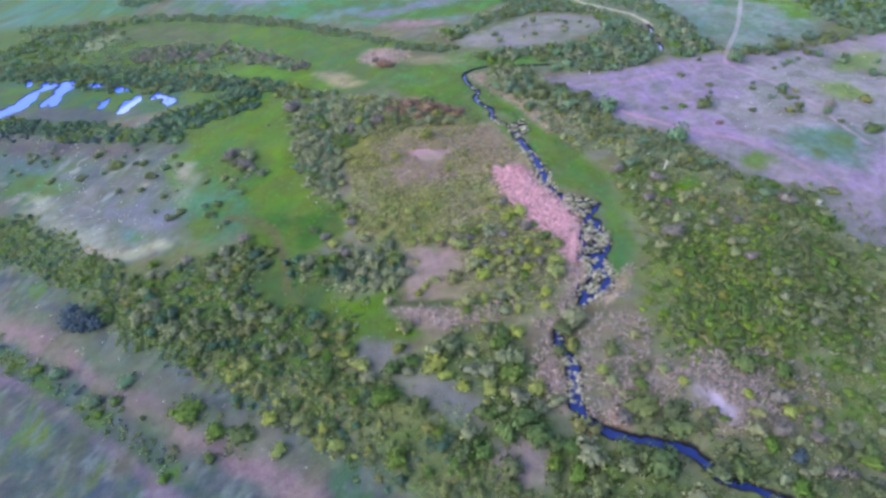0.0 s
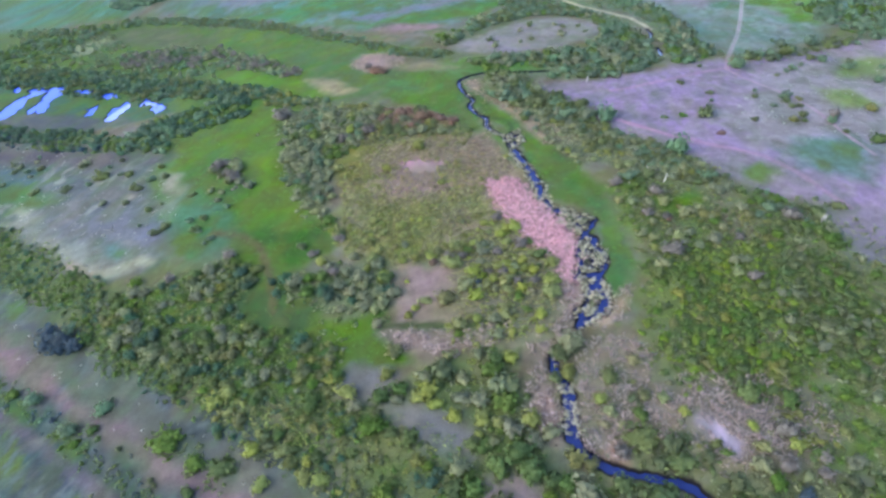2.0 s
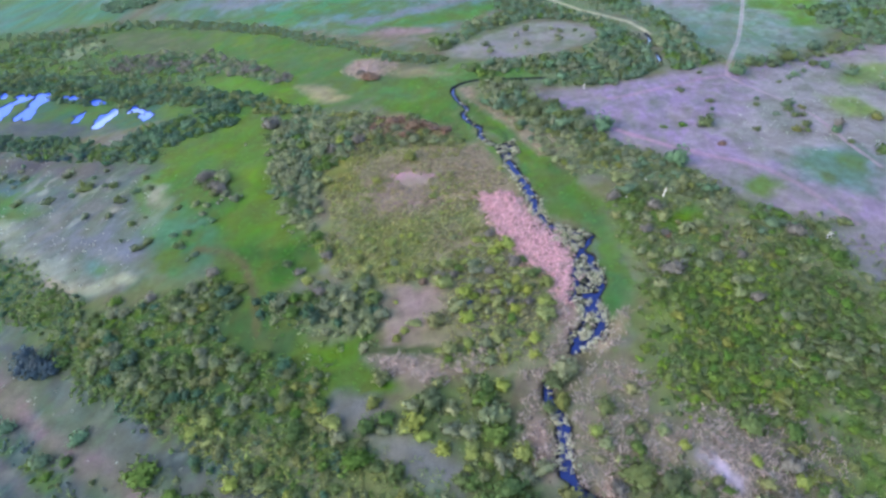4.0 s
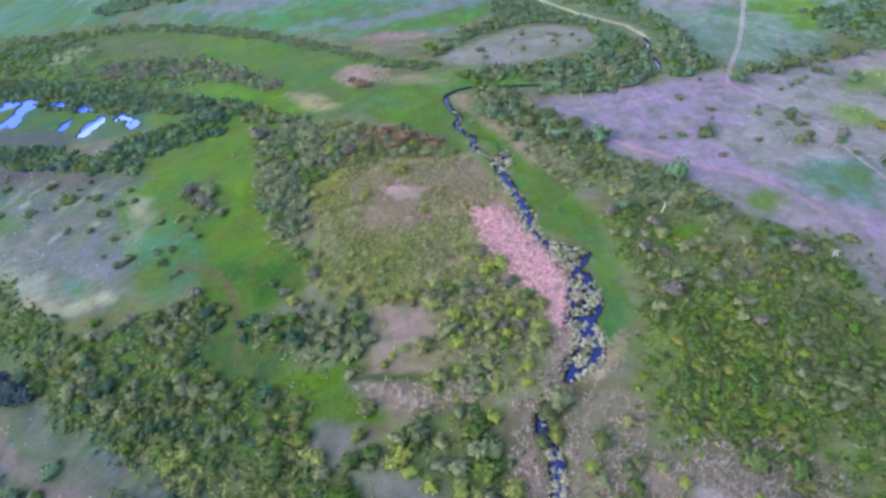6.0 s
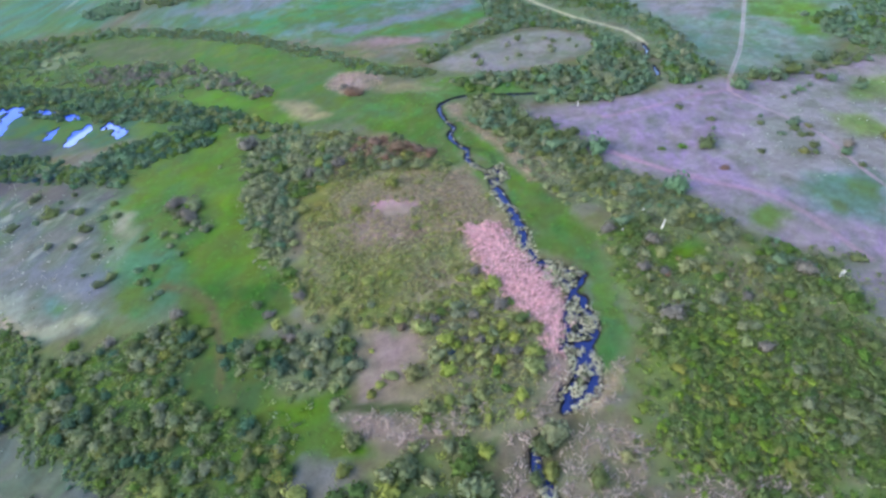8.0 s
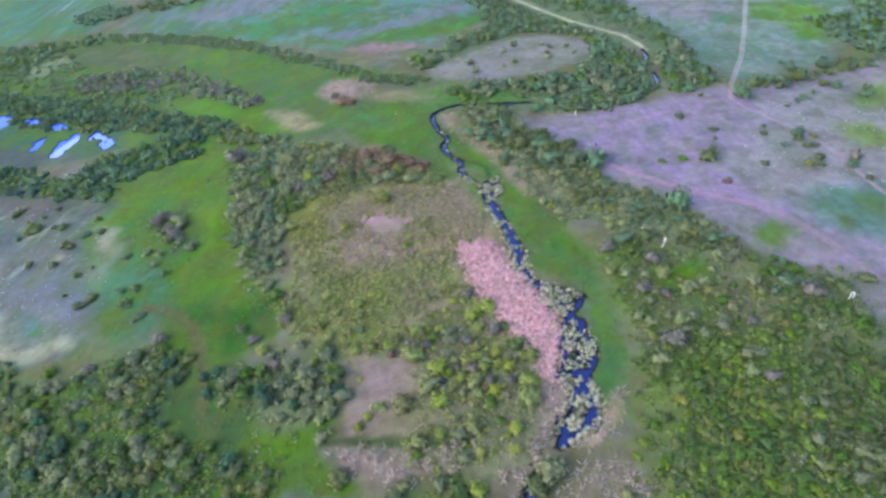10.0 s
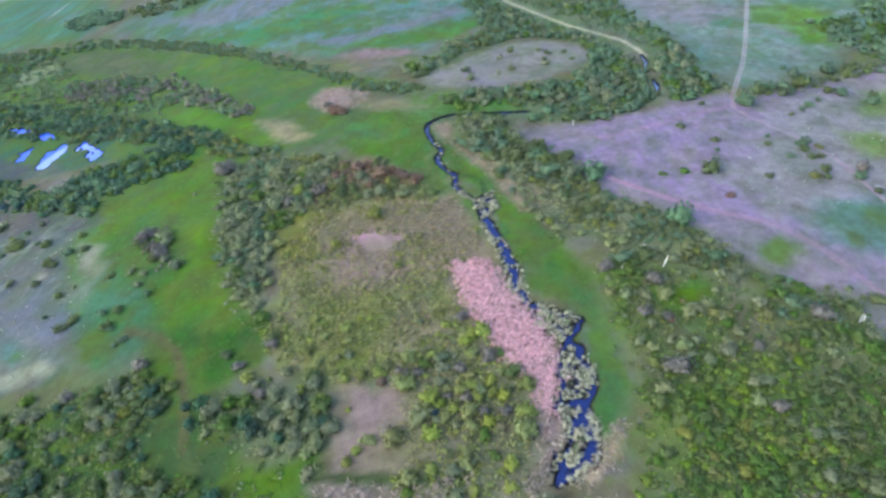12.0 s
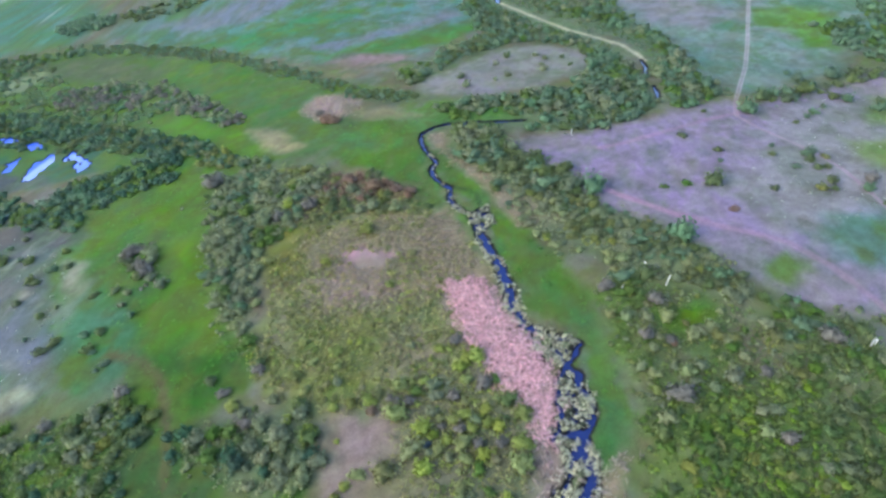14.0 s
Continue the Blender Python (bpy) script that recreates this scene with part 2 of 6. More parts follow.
PONDS = [
    [(-175.9, 231.8), (-179.9, 239.1), (-173.1, 248.8), (-172.3, 254.6), (-170.2, 257.8), (-169, 263.2), (-169.4, 269.4), (-167.6, 270), (-165, 265.9), (-163.9, 268.6), (-161.3, 265.8), (-160.9, 261.4), (-164.5, 261.5), (-164.9, 257), (-164.8, 249.1), (-166.5, 242.7), (-168.3, 239.2)],
    [(-157.6, 242.3), (-158.5, 248.6), (-158.1, 254), (-160.5, 258.3), (-160.1, 262.9), (-158.7, 266.6), (-155, 266.5), (-150.5, 258.8), (-151.7, 255.7), (-151.4, 249.9), (-150.3, 244), (-151.1, 240)],
    [(-119.8, 221.7), (-119, 226.9), (-118.3, 233.2), (-116.8, 237.4), (-114.8, 237.8), (-111.1, 230.3), (-110.4, 224.6), (-112.3, 220.4), (-115, 218.5)],
    [(-106.8, 229.6), (-105.2, 234.5), (-101, 227.4), (-97, 222.9), (-95, 223.3), (-91.2, 216.9), (-91.5, 212.8), (-94.6, 214.7), (-99.5, 222.9)],
    [(-129.7, 229.6), (-130.1, 235.8), (-127.7, 238.1), (-125.8, 234.3), (-127.5, 230.3)],
    [(-178.9, 271.1), (-178.7, 275.4), (-175.7, 273), (-175.6, 268.1)],
    [(-131.1, 249), (-127.4, 250.2), (-122.7, 244.3), (-126, 244.6)],
    [(-144.6, 259.2), (-140.3, 259.4), (-135.6, 254.1), (-139.6, 253.4)],
]
MARSH = [
    [(28.8, 108.9), (35.1, 106.2), (35.2, 103.9), (32.5, 101.1), (30, 102.5), (28.9, 106)],
    [(32.6, 100.9), (34.2, 97.9), (35.1, 93.6), (34.4, 90.8), (30.9, 88.1), (28.4, 89), (27.9, 90.5), (30.3, 96.1)],
    [(28, 89.1), (31.8, 88.7), (32, 82.7), (32, 80.4), (30.2, 78.1), (24.5, 79.1), (27.4, 85.2)],
    [(27.8, 89.3), (32.7, 88.4), (32.4, 82.3), (28, 77.5), (25, 76.8), (27.1, 82.1)],
    [(23.7, 145.6), (27.6, 146.7), (28, 140.5), (24.8, 138), (23.7, 141.4)],
]
STREAMS = (STREAM_NORTH, STREAM_MID, STREAM_SIDE, STREAM_LOW, STREAM_LOW_SIDE, STREAM_SOUTH, STREAM_FAR, STREAM_FAR_LOW, STREAM_FAR_TOP)


def wet(x, y):
    """How far inside the water's edge a place lies, with a ragged bank."""
    d = np.full(x.shape, -1e9)
    for s in STREAMS:
        k = 0.5 if s in (STREAM_FAR, STREAM_FAR_LOW) else 0.62 if s is STREAM_NORTH else 1.05 if s is STREAM_SOUTH else 0.66
        d = np.maximum(d, beside(x, y, [(a, b, max(0.36, k * w * (0.75 if b > 147 else 1.0))) for a, b, w in s]))
    for p in PONDS:
        d = np.maximum(d, inside(x, y, p) + 6.0 * (fractal(x, 0.6 * y, 3.0, 19) - 0.5))
    crack = 0.3 - 5.0 * np.abs(fractal(x, y, 2.4, 71) - 0.5)
    for p in MARSH:
        d = np.maximum(d, np.minimum(inside(x, y, p), crack))
    return d + 1.1 * (fractal(x, y, 1.3, 2) - 0.5)


PLACED, LOW, GROVES, COVERS, OUTLINES, THICKET_OUTLINES = [], [], [], [], [], []


# ---- ground: what covers it where ----
def cover(name, rgb, soft, warp, pts):
    COVERS.append((name, lin(rgb), soft, warp, pts))
    OUTLINES.append((name, pts))


cover("ground_far_west", (86, 120, 62), 8, 8, [(-294.9, 425.5), (-1.1, 230.2), (-7, 174.1), (-57.7, 192.1), (-193.4, 266.2)])
cover("far_field_teal", (76, 144, 118), 6, 6, [(-530, 794.8), (-193.2, 481), (-149.7, 398.8), (-160.8, 368.2), (-206.3, 374), (-278.9, 375.9)])
cover("far_field_grey", (100, 142, 134), 6, 6, [(-149.6, 379.9), (-110.6, 387.1), (-130, 512.4), (51.7, 368.3), (48.6, 286), (19.8, 251.9), (-1.5, 271.4), (-19.5, 266.8), (-53.4, 294.5), (-96.6, 332.1)])
cover("far_field_green", (74, 140, 88), 5, 6, [(-54.2, 299.7), (-26.4, 300.3), (4.1, 318.8), (-23.1, 331), (-54.7, 320.1), (-86.6, 326.7)])
cover("far_field_green_edge", (84, 146, 66), 5, 5, [(-12.7, 268), (29.2, 261.7), (52.4, 274), (51.9, 280.4), (12.3, 274.2), (-19.9, 274.8)])
cover("far_field_lilac", (122, 132, 144), 5, 6, [(-20.3, 281.9), (13.1, 288.7), (36.1, 300.3), (42.1, 290.1), (10.3, 280.4), (-12.9, 274.2)])
cover("far_field_lilac_strip", (124, 134, 146), 5, 6, [(-124.7, 380.4), (-76.8, 381.1), (-38.4, 380.6), (-25.3, 370.6), (-54.2, 335.7), (-91.7, 348)])
cover("pink_bare_strip", (168, 138, 136), 3, 3, [(-12.5, 262.1), (-1.5, 264.7), (17.8, 253), (11.2, 248.1), (-1.4, 249.9)])
cover("meadow_far", (78, 124, 52), 4, 4, [(-175, 359), (-128.4, 344.3), (-60.2, 290.5), (-32.3, 259.4), (-6.9, 228.9), (-1, 219.8), (-16.2, 223.6), (-18.1, 212.1), (-26.1, 210.4), (-37.7, 214.6), (-49.4, 235.2), (-71.3, 263.1), (-93.7, 283.6), (-127.2, 295.4), (-158.3, 314.8)])
cover("meadow_far_brown", (92, 110, 64), 5, 6, [(-167.1, 347.6), (-132.1, 338.5), (-88.5, 301.8), (-86.6, 285.3), (-121.4, 300), (-157.5, 318.9)])
cover("meadow_strip", (94, 148, 22), 3, 2.5, [(-79.6, 242.4), (-64.3, 237.2), (-40.6, 210.3), (-26.8, 194), (-31, 188.2), (-41.4, 195.5), (-58.4, 215.1), (-76, 234.6)])
cover("meadow_west", (78, 128, 42), 4, 3, [(-63.3, 205.7), (-52.7, 203.3), (-42.8, 179.6), (-39.3, 153.8), (-31.1, 128), (-24, 118.9), (-23.1, 108.6), (-31.2, 102.6), (-38.4, 103.2), (-44.3, 113.7), (-56.9, 135.5), (-69.7, 156.2), (-81.6, 174.5), (-73.1, 187), (-66.9, 199.8)])
cover("meadow_west_bright", (100, 142, 32), 5, 5, [(-58.7, 195.8), (-50.9, 192.2), (-41.3, 156.6), (-33, 128.5), (-27.4, 115.7), (-34.3, 112.4), (-43.3, 131.4), (-53.2, 158.7), (-62.3, 179.4)])
cover("meadow_west_low", (58, 106, 30), 3, 3, [(-48.9, 124.1), (-23.7, 118.5), (-22.8, 109.6), (-33.8, 104.8), (-30.7, 98.5), (-24.2, 93.4), (-26.8, 84.6), (-34.6, 86.5), (-38.2, 97), (-46.7, 110.4)])
cover("meadow_nook", (54, 108, 18), 2.5, 2, [(-21.3, 85.6), (-10.9, 88.3), (-9, 80.6), (-6.6, 75.1), (-18.1, 75.4), (-21.4, 77.7)])
cover("meadow_north_bank", (84, 140, 60), 3, 2.5, [(-14.5, 198.3), (-0.9, 200.1), (12.6, 198.4), (19.6, 191.8), (15.6, 182.8), (19, 152.7), (23.7, 144.3), (24.2, 132.1), (19, 141.9), (12.7, 149.6), (7.4, 161.1), (-3.9, 174.4), (-13, 188.2)])
cover("meadow_loop", (100, 146, 70), 3, 2, [(-0.9, 204.1), (9.5, 203.3), (21.7, 205), (42.1, 194.1), (44.7, 183.1), (33.8, 184.2), (24.9, 188.7), (18.2, 185.2), (12.4, 194.6)])
cover("meadow_east_bank", (82, 132, 60), 2.5, 2.5, [(17.2, 183.8), (22.9, 172.4), (27.8, 157.3), (30.9, 144.9), (34.2, 136.9), (38, 126.2), (42.2, 115.9), (39.3, 103.3), (40.7, 94.1), (38.9, 84.9), (36.1, 81.1), (33, 82.9), (35, 91.2), (36.4, 99.2), (37.3, 106.1), (29.2, 115.1), (27.2, 132.2), (26, 146.2), (19.6, 157.3), (15.9, 177.8)])
cover("meadow_east_dark", (62, 124, 66), 3, 2, [(36.6, 101.5), (39, 94.4), (37.8, 86), (34.1, 82.7), (32.5, 83.4), (35.2, 92.1)])
cover("meadow_east_fringe", (112, 140, 60), 3, 3, [(38.9, 129.4), (44.1, 118.4), (41.8, 105.2), (42.3, 95.9), (45.6, 99.7), (47.2, 112), (44.5, 123.1)])
cover("dry_bank_pale", (168, 148, 122), 2, 1.5, [(17.8, 185), (21.8, 182.2), (22.9, 172.4), (26.5, 166.9), (31.5, 155), (34.9, 142.8), (38.1, 137.9), (33.2, 138.2), (29.6, 151.9), (22.4, 168.2), (18.8, 176.2)])
cover("dry_strip", (150, 140, 112), 3, 2.5, [(31.3, 153.8), (37.2, 139.1), (43.6, 135.6), (39.8, 144.7)])
cover("dry_north", (166, 156, 116), 3, 3, [(-37, 210.1), (-25.5, 205.3), (-18.9, 190.6), (-23.6, 188.3), (-31.3, 196)])
cover("pink_top", (200, 168, 158), 3, 2.5, [(-20.3, 216.2), (-16.5, 226.7), (-8.7, 224.6), (-1, 215), (-4.4, 205.6), (-13.2, 205.5)])
cover("pink_top_tail", (148, 142, 100), 3, 3, [(-4.6, 212.2), (9.5, 205), (19.1, 195.8), (9.2, 197.8), (-4.4, 204.4)])
cover("tan_north", (172, 158, 114), 5, 4, [(-10.8, 131.9), (-7.6, 145.6), (4.1, 148.2), (17.1, 147.6), (21.8, 128.3), (16.6, 123.9), (11.8, 121.3), (4.1, 121), (-5.9, 120.5)])
cover("tan_north_east", (150, 136, 112), 4, 3, [(11.6, 144), (18.5, 147.9), (21.7, 135.4), (21.6, 126.7), (16.9, 126.3), (13.1, 134)])
cover("pale_tan_top", (164, 148, 116), 4, 4, [(-15.1, 145.6), (-9.1, 148.8), (4.6, 148.5), (12.2, 142.9), (14.9, 132), (8.8, 133.6), (2.9, 140.2), (-7.5, 139.1), (-11.9, 135.5)])
cover("pale_pink_spot", (240, 172, 210), 2.5, 2, [(-5.7, 139.6), (0.1, 139.4), (5.1, 135.8), (4.1, 132.9), (-1.3, 133.7), (-4.6, 136)])
cover("pink_spot_skirt", (192, 158, 150), 4, 4, [(-6.1, 135.7), (4.7, 133.4), (4.3, 124.7), (-3.7, 126.7), (-9.2, 122.1), (-10.5, 125.4)])
cover("rank_yellow", (134, 130, 64), 2.5, 3.5, [(-25, 155.4), (-11.8, 152.6), (-5.6, 145), (-13.7, 140.7), (-15.6, 132.4), (-23.7, 134.7)])
cover("rank_brown", (120, 104, 86), 2, 2.5, [(-18.5, 167.4), (-8.1, 162.5), (-6.2, 152.5), (-14.5, 152.6), (-18.9, 159.7)])
cover("rank_pink", (186, 156, 148), 3, 3.5, [(-11.6, 136.4), (-4.9, 138.6), (5, 138.1), (3.8, 127.2), (1.9, 121.5), (-6.5, 125.1)])
cover("rank_green", (124, 130, 66), 3, 4, [(-13.8, 123.3), (4, 118.8), (4.4, 108.2), (-1.8, 103.7), (-12, 110.7)])
cover("rank_lime", (132, 134, 60), 2, 2, [(-5.7, 150.8), (1.5, 148), (2, 142.7), (-4.3, 143.6)])
cover("rank_grey", (128, 126, 118), 2, 3, [(3.1, 102.7), (13.4, 100.5), (17.1, 105.4), (20.5, 102.4), (17.5, 96.5), (3.8, 99.3)])
cover("rust_patch", (142, 118, 88), 4, 4, [(-11.4, 172.9), (-0.9, 171.9), (12.2, 159.5), (12.5, 154.2), (0.4, 159.6), (-12.1, 157.8)])
cover("meadow_glade", (70, 120, 32), 2.5, 2.5, [(-38.6, 95.2), (-32.5, 95.4), (-26.5, 91.7), (-21.9, 87.7), (-18.6, 83.4), (-25.7, 85.6), (-31.2, 86.1), (-35.9, 89)])
cover("reed_bed", (206, 160, 158), 2.4, 2.0, [(14.4, 124.5), (16.8, 125.5), (22.2, 123.7), (26.2, 113.7), (29.8, 104.9), (30.5, 98.1), (28.7, 92.3), (28, 87), (25.6, 86), (24.9, 90), (24.5, 94.9), (20.4, 102.2), (16.7, 113.1)])
for isle in MARSH:
    cover("sedge_isle", (118, 132, 86), 0.8, 0.8, isle)
cover("reed_bed_south", (166, 142, 130), 2, 1.5, [(24.5, 90), (28.6, 88.5), (27.2, 83), (25.1, 76.6), (20.4, 72.7), (17.3, 66.8), (16.9, 59.4), (15.2, 56.5), (12.2, 60.2), (13, 65.8), (15.3, 73.6), (20.9, 78.9)])
cover("bare_brown", (178, 150, 142), 4, 7, [(-4.6, 99.7), (3.9, 98.7), (7.7, 91.9), (5.4, 85), (3.9, 81.7), (-6.4, 83.7), (-5.4, 92.1)])
cover("bare_brown_tail", (172, 148, 136), 2, 2.5, [(2.8, 83.1), (8.7, 81.9), (14.2, 78.7), (12.5, 76.1), (3, 80.3)])
cover("bare_brown_low", (166, 144, 134), 2.5, 2, [(-12, 84.6), (6.2, 80.4), (11.2, 81.7), (13.3, 77), (8.5, 76.3), (-1.9, 75.2), (-5.5, 77.8), (-11.2, 81.4)])
cover("bare_brown_east", (150, 136, 112), 3, 3, [(0.8, 87.6), (11.5, 82.2), (10.2, 75.3), (3, 78.1), (-5.5, 82.8)])
cover("dry_grass_south", (146, 136, 114), 3, 3, [(21.6, 69.2), (27, 73.5), (32.5, 73.9), (36.2, 69.2), (34.1, 62.2), (39.7, 60.1), (48.3, 57.7), (48.5, 52.3), (40.6, 47.6), (36.3, 52.1), (28.5, 56.4), (23.6, 50.1), (18.9, 52.8), (20.6, 62.1)])
cover("se_dry", (128, 124, 106), 4, 5, [(38.3, 64.4), (50.3, 63.6), (57.7, 58.4), (59, 51.6), (48.3, 48), (41.2, 52.4)])
cover("bare_lilac_spot", (212, 196, 212), 1.5, 1.5, [(38.4, 55.9), (41.3, 55), (43.6, 51.5), (41.8, 49.1), (39.7, 51.6)])
cover("dry_spot_bank", (190, 150, 130), 1.5, 1, [(19.8, 54.2), (24.7, 53.4), (25.2, 50.8), (22.7, 50.1), (20.1, 52.1)])
cover("pale_bank_tip", (186, 160, 132), 1.5, 1, [(29.7, 81.7), (33, 82.2), (37.4, 85.7), (38.6, 84.2), (35.2, 80.7), (29.9, 76.2), (28, 77.5)])
cover("grey_clearing", (138, 136, 134), 3, 3, [(-20.3, 72.2), (-9.5, 72.6), (-7.8, 67.3), (2.5, 60.8), (2.8, 56.5), (-3.8, 56.6), (-9.1, 64), (-18.2, 68.1)])
cover("grey_clearing_low", (166, 150, 152), 3, 3, [(3.8, 51.4), (10.7, 49.3), (10.5, 44.9), (4.4, 45)])
cover("lilac_field", (168, 147, 178), 3, 2.5, [(38.6, 172.8), (52.8, 173), (73, 174.4), (85.8, 179), (101.2, 181.2), (103.8, 177), (119.6, 181.8), (152.6, 189), (177.2, 182), (99.9, 93), (90.9, 100.3), (83.2, 103.8), (77.3, 107.5), (71.9, 112.9), (67.8, 124.5), (61.4, 134.5), (53.6, 140.1), (48.3, 156.6), (42.2, 165.8)])
cover("lilac_field_pale", (166, 160, 160), 6, 6, [(110.6, 172.2), (150.4, 185.9), (153.4, 162.8), (118.8, 121.6), (108.2, 128.7), (96.1, 126.8), (84.3, 127.1), (82.3, 141.6)])
cover("lilac_field_teal", (112, 148, 136), 4, 4, [(87.6, 124.7), (96.7, 127.7), (108.2, 128.7), (113.4, 122.4), (101.9, 108), (93.2, 112.3), (90, 117.4)])
cover("lilac_field_green", (112, 146, 66), 2, 2.5, [(73.5, 116.9), (80.8, 119), (82.4, 115.6), (77, 110.6), (73, 113.9)])
cover("lilac_field_lime", (136, 160, 84), 3, 3, [(118, 155.4), (127.1, 154.2), (129, 143.4), (118.3, 142.4), (115.5, 147.7)])
cover("lilac_field_lime_far", (132, 160, 90), 3, 3, [(139.4, 179), (152.8, 173.5), (141.9, 159.4), (130.4, 164.3)])
cover("field_ne_teal", (128, 156, 142), 5, 4, [(110.7, 321.6), (162.5, 287), (114.9, 200.1), (102.2, 192.4), (104.3, 211.4), (108.6, 243.4), (102.2, 274.2)])
cover("field_ne_lilac", (148, 146, 152), 5, 5, [(107.4, 296.3), (128.1, 291.9), (140.7, 253.8), (123.1, 244), (107.8, 258.6)])
cover("field_ne_right", (134, 158, 144), 5, 4, [(162.9, 286.8), (213.8, 252.8), (170.2, 213.5), (152.6, 206.1), (143.4, 197.5), (126.3, 192.7), (118.8, 186), (107.4, 188)])
cover("field_ne_green", (112, 158, 74), 4, 3, [(147.1, 253.5), (165.6, 244.8), (163.4, 228.4), (153.6, 222.2), (153.2, 205.8), (145.9, 212.9), (147.2, 227.8), (141.5, 239.1)])
cover("oval_clearing", (146, 150, 128), 3, 2.5, [(16.7, 220.4), (36.3, 234.1), (52.2, 244.5), (66.3, 243), (74.8, 228.9), (70.5, 216.2), (54.9, 205.2), (37.3, 204.7), (20.5, 211.4)])
cover("west_grey", (84, 104, 100), 5, 5, [(-204.1, 230.3), (-147.1, 212), (-105.4, 183.9), (-78.3, 160.4), (-65.3, 140), (-63.9, 124.5), (-69.6, 117.6), (-81.3, 117.3), (-96.7, 129.3), (-120.1, 154.4), (-175.4, 184.1)])
cover("west_lilac", (114, 126, 126), 5, 4, [(-88.7, 138.4), (-71.9, 137.2), (-65.6, 125.1), (-68.6, 119.4), (-80.3, 123.4)])
cover("west_teal", (84, 134, 96), 5, 4, [(-77.2, 156.7), (-66.6, 149.1), (-47.3, 123.6), (-47, 112.6), (-58.6, 114.1), (-63.9, 124.5)])
cover("west_pale", (172, 172, 148), 4, 4, [(-78.2, 153.9), (-67.7, 146.6), (-67.6, 139.5), (-73.1, 141.6)])
cover("west_rim", (166, 172, 142), 1.2, 2.2, [(-124.6, 163.5), (-119, 161.8), (-110.8, 152.5), (-104.3, 142), (-97.4, 135.7), (-87.3, 126.5), (-77.6, 120.1), (-68.8, 120.9), (-66.7, 117.6), (-73.4, 116.4), (-82.2, 116.9), (-88.5, 121.7), (-95.4, 127.5), (-107.8, 140.4), (-118.3, 153)])
cover("pond_grass", (66, 112, 84), 3, 2, [(-245.5, 297), (-176.7, 276.4), (-91, 227.1), (-86.2, 209.9), (-100.8, 206.9), (-214, 246.2)])
cover("pond_dry_edge", (88, 98, 98), 2.5, 2, [(-206.8, 254.8), (-149.4, 237.6), (-109.9, 219.8), (-100.8, 206.9), (-116.1, 211.6), (-200, 243.2)])
cover("pond_south_dry", (100, 98, 98), 4, 3, [(-196.3, 236.7), (-99.2, 189.6), (-75, 168.6), (-82.5, 162.3), (-132.3, 197.7), (-186.5, 219.9)])
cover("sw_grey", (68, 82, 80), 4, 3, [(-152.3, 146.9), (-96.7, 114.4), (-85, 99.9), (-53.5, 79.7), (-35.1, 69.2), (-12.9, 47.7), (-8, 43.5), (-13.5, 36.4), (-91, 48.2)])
cover("sw_pale", (104, 110, 98), 3, 4, [(-100.4, 109.1), (-80.5, 95.1), (-60.4, 79.1), (-47.2, 70.3), (-34.5, 61.4), (-23.4, 53.7), (-26.8, 48.8), (-37.9, 56.5), (-50.6, 65.4), (-64, 74.3), (-84.1, 90.3), (-103.8, 104.2)])
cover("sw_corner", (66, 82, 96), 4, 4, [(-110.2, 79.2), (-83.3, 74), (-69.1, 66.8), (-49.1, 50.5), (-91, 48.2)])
cover("west_lilac_band", (102, 110, 112), 4, 4, [(-128.2, 179.3), (-96.7, 160.7), (-73.2, 153.5), (-71, 145.5), (-89.3, 150.1), (-112.7, 163.3)])
cover("west_pale_low", (146, 156, 140), 5, 5, [(-119.4, 155.7), (-98.1, 139.9), (-75.8, 122.3), (-81, 119.8), (-97.9, 131.3), (-119, 151.3)])
cover("west_pale_mid", (140, 144, 144), 4, 5, [(-104.2, 150.5), (-82.8, 139), (-76.1, 128), (-95.5, 137.6)])
cover("west_blue", (92, 122, 126), 4, 4, [(-163.8, 197.6), (-131.7, 190), (-118.5, 174.5), (-131.9, 173.6), (-156.3, 184)])
cover("lime_scrub_floor", (140, 138, 104), 3, 4, [(4.3, 107), (14.4, 107.2), (21, 100.1), (24.8, 94), (24.5, 87.4), (19.7, 75.4), (1.6, 78.5), (1.3, 87.3), (2.7, 95.4)])
cover("west_lilac_edge", (122, 132, 146), 2, 3, [(-74.7, 132), (-69, 134.2), (-66, 124.6), (-67.3, 120.8), (-73, 126.5)])
cover("west_peach", (188, 170, 140), 1.5, 1.5, [(-91.4, 125.2), (-85.2, 121.1), (-80.9, 119.2), (-81.3, 116.4), (-86.1, 119.3)])
cover("west_brown", (94, 92, 94), 3, 3, [(-169.5, 216), (-138, 203.6), (-107.6, 191.9), (-88.1, 176.6), (-79.6, 167.3), (-101.2, 175.6), (-132.9, 192.5), (-162.3, 202.9)])
cover("west_mix_green", (96, 140, 78), 2, 3, [(-79.6, 165.8), (-70.7, 165), (-67.2, 147.2), (-69.2, 138.5), (-75.2, 145.3)])
cover("west_mix_cream", (160, 162, 136), 2, 3, [(-76.7, 160.2), (-72.2, 159.8), (-67.1, 146), (-70.6, 145.5)])
cover("meadow_teal", (76, 132, 96), 2, 3, [(-59.3, 135.1), (-52, 134.9), (-46.3, 120.9), (-50.7, 116.7), (-57.2, 124.2)])
cover("meadow_lime", (118, 156, 40), 2, 3, [(-50, 158), (-45, 157.5), (-43, 149.8), (-47.9, 151.7)])
cover("west_teal_spot", (92, 142, 132), 2, 1.5, [(-83.4, 129.1), (-79.7, 129.6), (-75.3, 124.1), (-77, 121.5), (-80.8, 123.8)])
